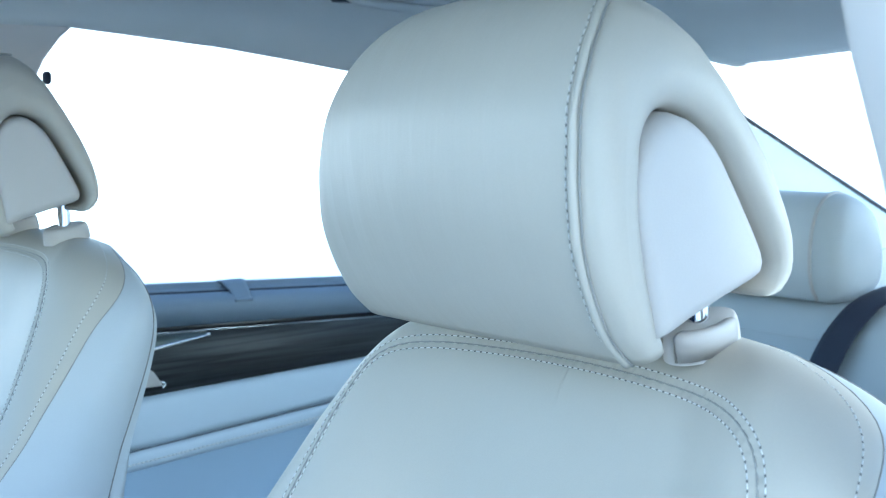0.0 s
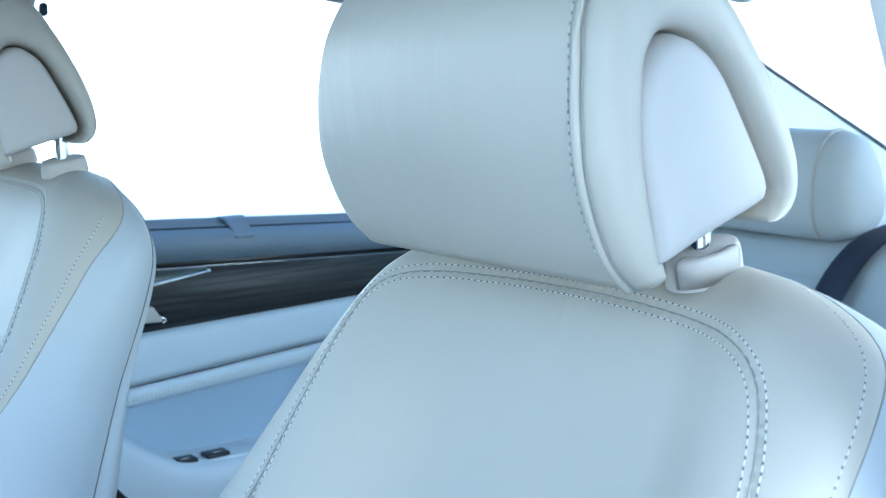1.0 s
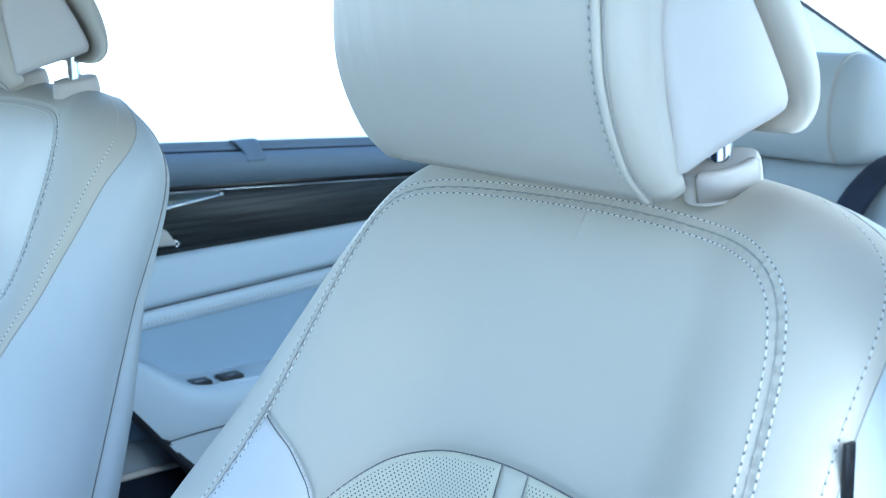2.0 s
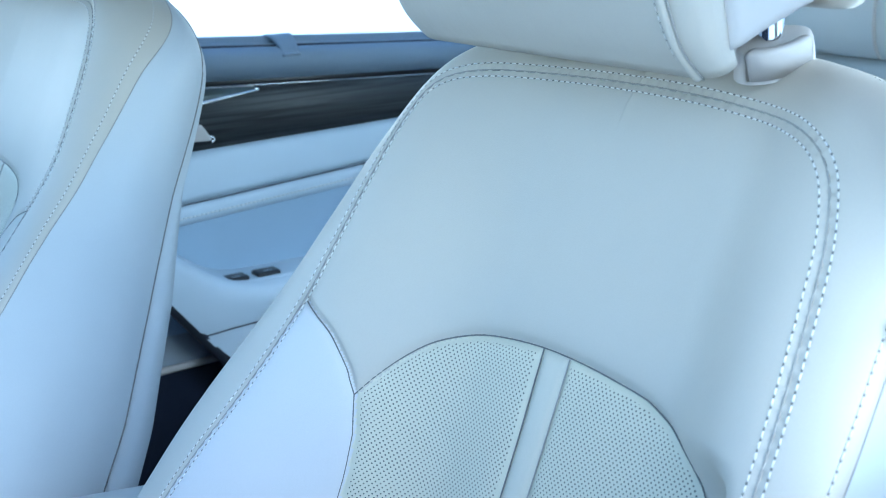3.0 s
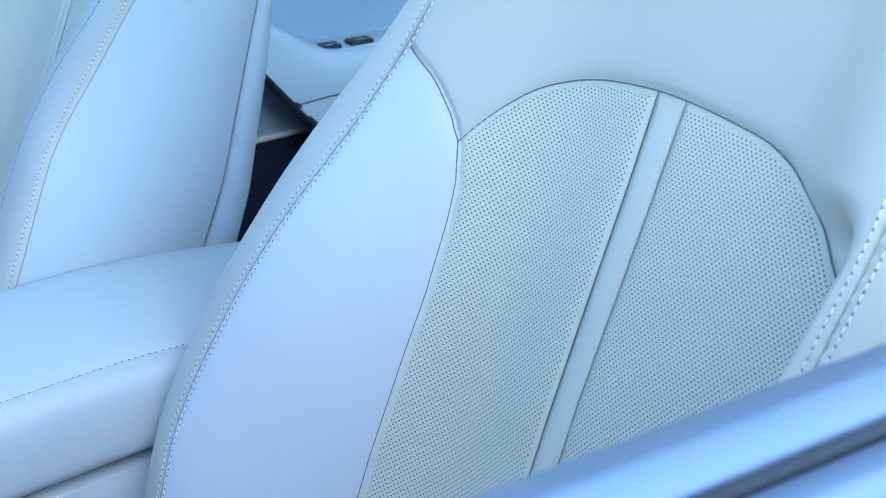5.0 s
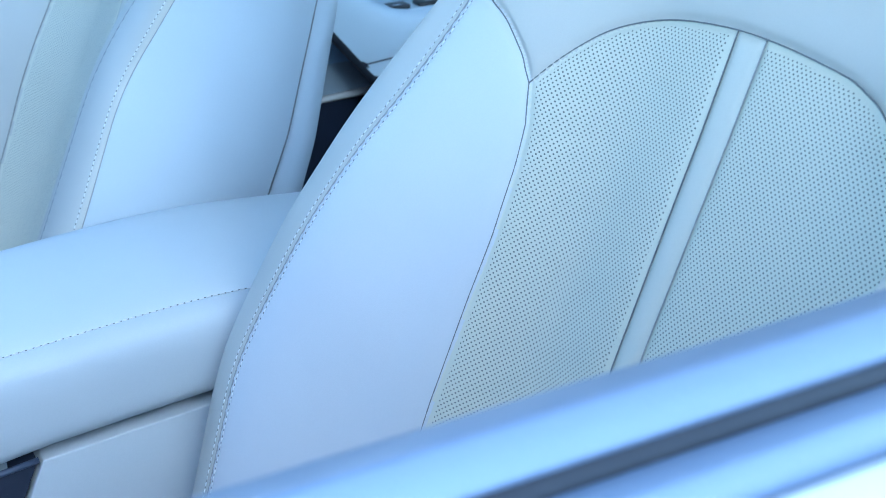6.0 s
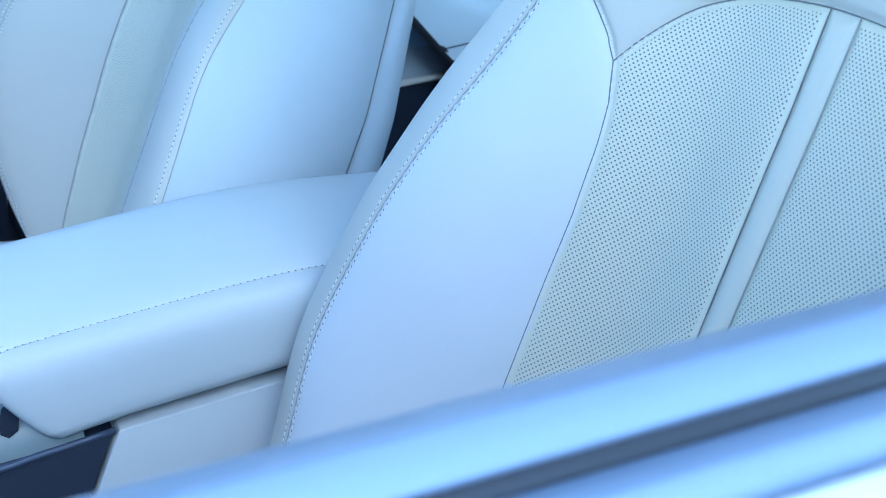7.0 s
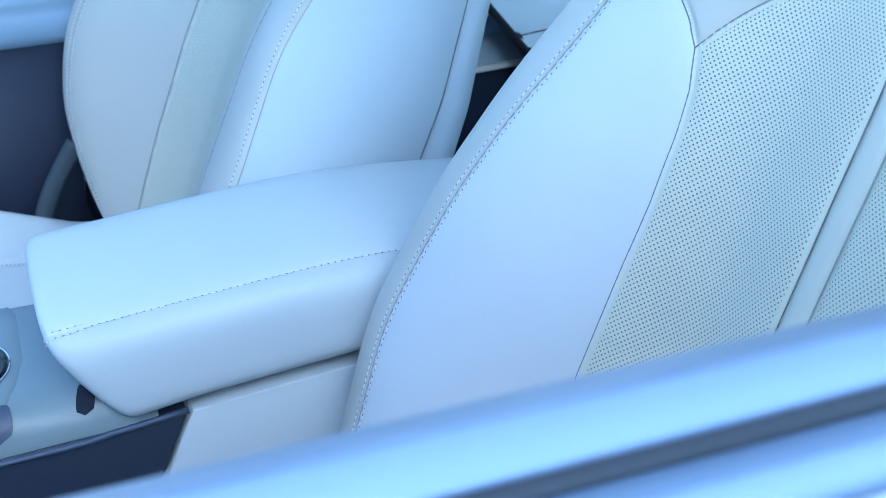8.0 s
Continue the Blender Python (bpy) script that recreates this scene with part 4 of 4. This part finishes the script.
for x in np.linspace(-0.15, 1.56, 42):
    rows.append([(x, 0.86 + 0.51 * s, roof_z(x) - 0.012 + 0.02 * (1 - s * s)) for s in np.linspace(-1, 1, 25)])
roof = part("headliner", grid_mesh("headliner", rows), M_ROOF)
tagged(roof, "pale cloth headliner under the roof", "ceiling", kind="structure")
roof.modifiers.new("thick", "SOLIDIFY").thickness = -0.02
# Unseen outer roof; its near and front edges are set to shape the light.
skin_roof = part("roof_panel", box(-0.16, 1.55, 0.195, 1.525, 1.385, 1.40, 0.004), M_PAINT)
tagged(skin_roof, "white painted roof panel", "roof", kind="structure")

pillar_prof = [(0.30, 1.275), (0.545, 1.262), (0.525, 1.245), (0.505, 1.22), (0.488, 1.185), (0.470, 1.10), (0.46, 0.93), (0.34, 0.93), (0.32, 1.10)]
pil = part("middle_pillar", prism(pillar_prof, 1.452, 1.50, "y", 0.004), M_CORE)
tagged(pil, "pale trim on the pillar between the far doors", "pillar", kind="structure")
guide = part("belt_guide", box(0.468, 0.476, 1.346, 1.358, 1.190, 1.204, 0.004), M_BELT)
tagged(guide, "blue-black seat belt guide on the pillar", "belt guide")
low = part("pillar_foot", prism([(0.46, 0.66), (0.57, 0.64), (0.612, 0.592), (0.682, 0.507), (0.56, 0.503), (0.44, 0.50)], 1.578, 1.60, "y", 0.002), M_WEAVE)
tagged(low, "woven pale trim at the pillar's foot", "trim", kind="structure")
edge_strip = part("trim_strip", tube("trim_strip", [(0.44, 1.574, 0.502), (0.56, 1.574, 0.504), (0.68, 1.574, 0.507)], 0.005, 8), M_CORE)
tagged(edge_strip, "pale strip along the woven trim's lower edge", "trim", kind="structure")
kick = part("sill_wall", box(-0.75, 1.4, 1.60, 1.63, 0.22, 0.90, 0), M_DARK)
tagged(kick, "dark lower body side behind the doors", "wall", kind="structure")

near_pil = part("middle_pillar", prism([(0.300, 1.30), (0.42, 1.30), (0.52, 0.90), (0.455, 0.90), (0.368, 1.123), (0.350, 1.165), (0.3445, 1.183)], 0.240, 0.262, "y", 0.003), M_CORE)
tagged(near_pil, "pale trim on the near pillar between the doors", "pillar", kind="structure")

handle = thing("grab_handle", "grey fold-down grab handle on the roof rail", "handle")
part("grip", tube("grip", spline([(0.862, 1.405, 1.313), (0.875, 1.385, 1.296), (0.92, 1.376, 1.288), (1.0, 1.372, 1.283), (1.07, 1.376, 1.283), (1.10, 1.39, 1.296)], 40), 0.009, 12, 0.7), M_ROOF, handle, "curved pale grip")
part("hinge_cap", box(0.855, 0.89, 1.392, 1.416, 1.292, 1.318, 0.006), M_DARK, handle, "dark hinge cap")

# rear bench and its headrest
bench = thing("rear_seat", "cream leather rear bench seat with stitched back", "car seat")
rows = []
for y in np.linspace(0.20, 1.58, 90):
    bump = 0.022 * math.exp(-((y - 0.93) / 0.09) ** 2) + 0.004 * math.sin(y * 9)
    prof = [(1.28 - bump, 0.44), (1.325 - bump, 0.62), (1.362 - bump, 0.78), (1.378 - bump, 0.832), (1.382 - bump, 0.836), (1.384 - bump, 0.842), (1.395 - bump, 0.868), (1.42, 0.886 + bump * 0.5), (1.47, 0.893 + bump * 0.5), (1.56, 0.888), (1.60, 0.86)]
    rows.append([(x, y, z) for x, z in spline(prof, 60)])
# Brighter hide copy makes up for weak light at the rear.
part("backrest", grid_mesh("backrest", rows), M_HIDE_LIT, bench, "wide leather backrest with a cross seam")
part("stitching", stitches("stitching", [(1.381, y, 0.8455) for y in np.linspace(0.3, 1.55, 150)], [(-1, 0, 0.2)] * 150), M_THREAD, bench)["kind"] = "stuff"
part("seat_base", prism([(0.86, 0.42), (0.90, 0.45), (1.30, 0.44), (1.33, 0.25), (0.88, 0.25)], 0.22, 1.57, "y", 0.02, 3), M_HIDE, bench, "wide leather seat base")
oc = spline([(1.405, 0.893), (1.392, 0.915), (1.388, 0.95), (1.392, 0.985), (1.404, 1.015), (1.425, 1.032), (1.452, 1.034), (1.480, 1.020), (1.500, 0.985), (1.508, 0.94), (1.500, 0.905), (1.475, 0.890), (1.44, 0.886), (1.405, 0.893)], 60)[:-1]
cm = oc.mean(0)
rows = []
for s, k in [(-0.026, 0.2), (-0.025, 0.6), (-0.019, 0.80), (-0.008, 0.92), (0.006, 0.98), (0.018, 1.0), (0.26, 1.0), (0.268, 0.97), (0.274, 0.88), (0.277, 0.7), (0.278, 0.2)]:
    rows.append([(cm[0] + (p[0] - cm[0]) * k, 1.078 + s, cm[1] + (p[1] - cm[1]) * k) for p in oc])
bm = bmesh.new()
bm.from_mesh(grid_mesh("headrest", rows, True))
bmesh.ops.holes_fill(bm, edges=[e for e in bm.edges if e.is_boundary])
bmesh.ops.recalc_face_normals(bm, faces=bm.faces)
# Rear headrest's light is likewise lifted in its leather colour.
rh = part("headrest", bm, M_HIDE_LIT, bench, "cream leather rear headrest with piped edge")
pts = [(p[0] - 0.0005, 1.0945, p[1]) for p in oc[:34]]
part("piping", tube("piping", pts, 0.0026, 8), M_CORE, rh, "raised leather piping")

belt = thing("seat_belt", "dark navy seat belt over the rear backrest", "seat belt")
rows = []
for x, z, y in spline([(1.62, 0.90, 0.955), (1.50, 0.918, 0.985), (1.42, 0.905, 1.008), (1.380, 0.872, 1.025), (1.352, 0.82, 1.04), (1.325, 0.74, 1.055), (1.29, 0.60, 1.07), (1.26, 0.46, 1.08)], 40):
    rows.append([(x - 0.004, y + 0.047 * q, z + 0.002) for q in np.linspace(-0.5, 0.5, 7)])
web = part("webbing", grid_mesh("webbing", rows), M_BELT, belt, "woven navy webbing")
web.modifiers.new("thick", "SOLIDIFY").thickness = 0.0014
part("guide", box(1.50, 1.56, 0.92, 0.99, 0.965, 0.985, 0.006), M_DARK, belt, "dark belt outlet")

shelf = part("parcel_shelf", box(1.56, 2.25, 0.22, 1.56, 0.86, 0.885, 0.006), M_ROOF)
tagged(shelf, "pale cloth parcel shelf behind the rear seat", "shelf", kind="structure")
for y0, y1 in ((1.46, 1.56), (0.22, 0.32)):
    pil = part("rear_pillar", prism([(1.30, 1.16), (1.40, 1.215), (1.55, 1.192), (2.25, 0.87), (2.25, 0.80), (1.30, 0.88)], y0, y1, "y", 0.004), M_PILLAR)
    tagged(pil, "pale trim on the sloping rear pillar", "pillar", kind="structure")
    ys = y0 if y0 > 1 else y1
    seal = part("window_seal", tube("window_seal", [(1.52, ys, 1.209), (2.25, ys, 0.873)], 0.0038, 8), M_RUBBER)
    tagged(seal, "dark rubber seal along the rear window", "seal", kind="structure")
glass = part("rear_window", prism([(1.53, 1.215), (2.26, 0.875), (2.262, 0.878), (1.532, 1.218)], 0.32, 1.46, "y"), M_GLASS, smooth=False)
glass.visible_shadow = False
tagged(glass, "clear sloping rear window", "window", kind="structure")

# front end below the windscreen: unseen, added to block low light from ahead
dash = part("dashboard", prism([(-0.60, 0.24), (-0.62, 0.80), (-0.66, 0.93), (-0.74, 0.96), (-1.3, 0.98), (-1.3, 0.24)], 0.22, 1.58, "y", 0.01), M_DARK)
tagged(dash, "dark dashboard, unseen, added to block light from the cabin's front", "dashboard", kind="structure")

# console
cons = thing("centre_console", "cream padded armrest console between the front seats", "console")
rows = []
arm_line = spline([(-0.03, 0.6535), (0.0, 0.6545), (0.05, 0.6580), (0.10, 0.6620), (0.15, 0.6655), (0.20, 0.6675), (0.25, 0.6660), (0.30, 0.6615), (0.36, 0.655), (0.44, 0.647)], 80)


def arm_top(x):
    """The crowned top of the armrest along its length."""
    return np.interp(x, arm_line[:, 0], arm_line[:, 1])


stations = [(-0.0160, 0.0), (-0.0160, 0.45), (-0.0155, 0.72), (-0.0140, 0.86), (-0.0105, 0.94), (-0.005, 0.98), (0.002, 1.0)] + [(x, 1.0) for x in np.linspace(0.012, 0.42, 36)]
for x, k in stations:
    zt = float(arm_top(x))
    zb = 0.578 + 0.015 * float(np.clip(x / 0.2, 0, 1))
    prof = [(0.806, zb), (0.793, zb + 0.003), (0.7895, zb + 0.010), (0.7885, zb + 0.022), (0.7880, (zb + zt) / 2), (0.7880, zt - 0.027), (0.7905, zt - 0.0155), (0.796, zt - 0.0085), (0.804, zt - 0.0045), (0.815, zt - 0.002), (0.84, zt), (0.88, zt + 0.001), (0.92, zt - 0.0005), (0.955, zt - 0.004), (0.978, zt - 0.014), (0.983, zt - 0.03), (0.983, zb + 0.01), (0.97, zb), (0.89, zb - 0.001)]
    row = []
    for y, z in spline(prof + [prof[0]], 70)[:-1]:
        y2, z2 = 0.886 + (y - 0.886) * (0.5 + 0.5 * k if k < 0.7 else 0.85 + 0.15 * (k - 0.7) / 0.3), 0.622 + (z - 0.622) * k
        slant = 0.046 * max(0.0, (zt - z2) / (zt - zb)) ** 1.3 * float(np.clip(1 - (x + 0.016) / 0.10, 0, 1))
        row.append((x + slant, y2, z2))
    rows.append(row)
bm = bmesh.new()
bm.from_mesh(grid_mesh("armrest", rows, True))
bmesh.ops.remove_doubles(bm, verts=bm.verts, dist=0.0002)
bmesh.ops.holes_fill(bm, edges=[e for e in bm.edges if e.is_boundary])
bmesh.ops.recalc_face_normals(bm, faces=bm.faces)
skin_tree = BVHTree.FromBMesh(bm)
# Faces below the stitch line take the hide with skylight painted in.
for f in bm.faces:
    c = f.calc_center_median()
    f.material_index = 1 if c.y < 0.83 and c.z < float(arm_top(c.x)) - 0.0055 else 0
# The lid's light from above is partly put into its brighter hide.
arm = part("armrest", bm, M_HIDE_LIT, cons, "padded leather armrest lid")
arm.data.materials.append(M_HIDE_SKY)
run = spline([(x, 0.8015, float(arm_top(x)) - 0.0050) for x in (0.40, 0.35, 0.30, 0.25, 0.20, 0.15, 0.10, 0.05)] + [(0.02, 0.8000, 0.6520), (0.006, 0.7985, 0.6500), (-0.003, 0.8000, 0.6475), (-0.0095, 0.8030, 0.6430), (-0.0140, 0.8060, 0.6370), (-0.0155, 0.8080, 0.6310)], 160)
for shift in (0.0, 0.0055):
    on_skin = [skin_tree.find_nearest(Vector((x, y + shift, z))) for x, y, z in run[(0 if shift == 0 else 143):]]
    part("stitching", stitches("stitching", [tuple(q[0] + q[1] * 0.0002) for q in on_skin], [tuple(q[1]) for q in on_skin], 0.0048, 0.0033, 0.00058), M_THREAD, arm, "row of pale thread stitches")["kind"] = "stuff"
# Console side in the same hide, its blue skylight painted in.
part("console_body", prism([(0.0745, 0.5745), (0.20, 0.5835), (0.60, 0.5835), (0.60, 0.24), (-0.08, 0.24)], 0.796, 0.977, "y", 0.0012), M_HIDE_SKY, cons, "pale side of the console")
part("lower_side", prism([(-0.6, 0.550), (0.03, 0.571), (0.0715, 0.5745), (-0.085, 0.24), (-0.6, 0.24)], 0.797, 0.976, "y", 0.002), M_DARK, cons, "dark lower side of the console")
def console_profile(lift):
    half = [(0.797, 0.552), (0.7995, 0.572), (0.804, 0.584), (0.813, 0.593), (0.826, 0.597), (0.85, 0.598), (0.89, 0.598)]
    half = [(y, z + lift) for y, z in half]
    return spline(half + [(1.774 - y, z) for y, z in half[-2::-1]], 50)


rows = [[(x, y, z + 0.004 * float(np.clip(x / 0.05, 0, 1))) for y, z in console_profile(0.0)] for x in np.linspace(-0.62, 0.052, 24)]
part("console_top", grid_mesh("console_top", rows), M_CONSOLE, cons, "grey top tray of the console")
rows = []
for x in np.linspace(-0.32, -0.027, 60):
    edge = max(0.0, 1 - (-0.027 - x) / 0.02)
    trim = 0.030 * (1 - math.sqrt(max(0.0, 1 - edge ** 2)))
    prof = [(y, z) for y, z in console_profile(0.0016) if 0.7998 + trim < y < 0.9742 - trim]
    prof = spline(prof, 40)
    skew = [x - max(0.0, (0.87 - y)) * 0.22 for y, z in prof]
    rows.append([(s, y, z - (0.0016 if i in (0, 39) or x > -0.0275 else 0)) for i, (s, (y, z)) in enumerate(zip(skew, prof))])
panel = part("cup_panel", grid_mesh("cup_panel", rows), M_CONSOLE, cons, "raised grey panel with rounded corners")
part("cup_ring", tube("cup_ring", [(-0.078 + 0.039 * math.cos(a), 0.868 + 0.039 * math.sin(a), 0.6005) for a in np.linspace(0, math.tau, 48)], 0.0022, 8), M_BLACK, cons, "dark rim of the cup holder")
rows = []
for r, z in ((0.0385, 0.6005), (0.037, 0.6008), (0.036, 0.6002), (0.034, 0.5998), (0.0, 0.5998)):
    rows.append([(-0.078 + r * math.cos(a), 0.868 + r * math.sin(a), z) for a in np.linspace(0, math.tau, 40, endpoint=False)])
part("cup_well", grid_mesh("cup_well", rows, True), M_BLACK, cons, "dark cup holder")
rows = []
for f in np.linspace(0, 1, 12):
    half = 0.0062 * (1 - (2 * f - 1) ** 8) ** 0.5
    y = 0.802 + 0.017 * f
    rows.append([(0.0055 + half * k + 0.006 * f, max(y, 0.799), float(np.interp(max(y, 0.799), [p[0] for p in console_profile(0.0)[:25]], [p[1] for p in console_profile(0.0)[:25]])) + 0.0048) for k in np.linspace(-1, 1, 6)])
part("slot", grid_mesh("slot", rows), M_CARPET, cons, "narrow dark slot with rounded ends")
part("console_ledge", tube("console_ledge", spline([(-0.60, 0.796, 0.552), (-0.06, 0.796, 0.5655), (0.02, 0.796, 0.5705), (0.072, 0.7965, 0.5755)], 40), 0.0024, 8), M_LEDGE, cons, "dark blue moulded ledge along the console")
part("cup_rim", tube("cup_rim", [(-0.078 + 0.0425 * math.cos(a), 0.868 + 0.0425 * math.sin(a), 0.6006) for a in np.linspace(0, math.tau, 48)], 0.0007, 6), M_CHROME, cons, "thin bright rim round the cup holder")
rows = []
for f in np.linspace(0, 1, 10):
    y = 0.800 + 0.018 * f
    z = float(np.interp(y, [p[0] for p in console_profile(0.0)[:25]], [p[1] for p in console_profile(0.0)[:25]])) + 0.0024
    half = 0.012 * (1 - (2 * f - 1) ** 6) ** 0.5
    rows.append([(-0.052 + half * k, y, z) for k in np.linspace(-1, 1, 6)])
part("side_recess", grid_mesh("side_recess", rows), M_LEDGE, cons, "dark blue finger recess beside the cup holder")
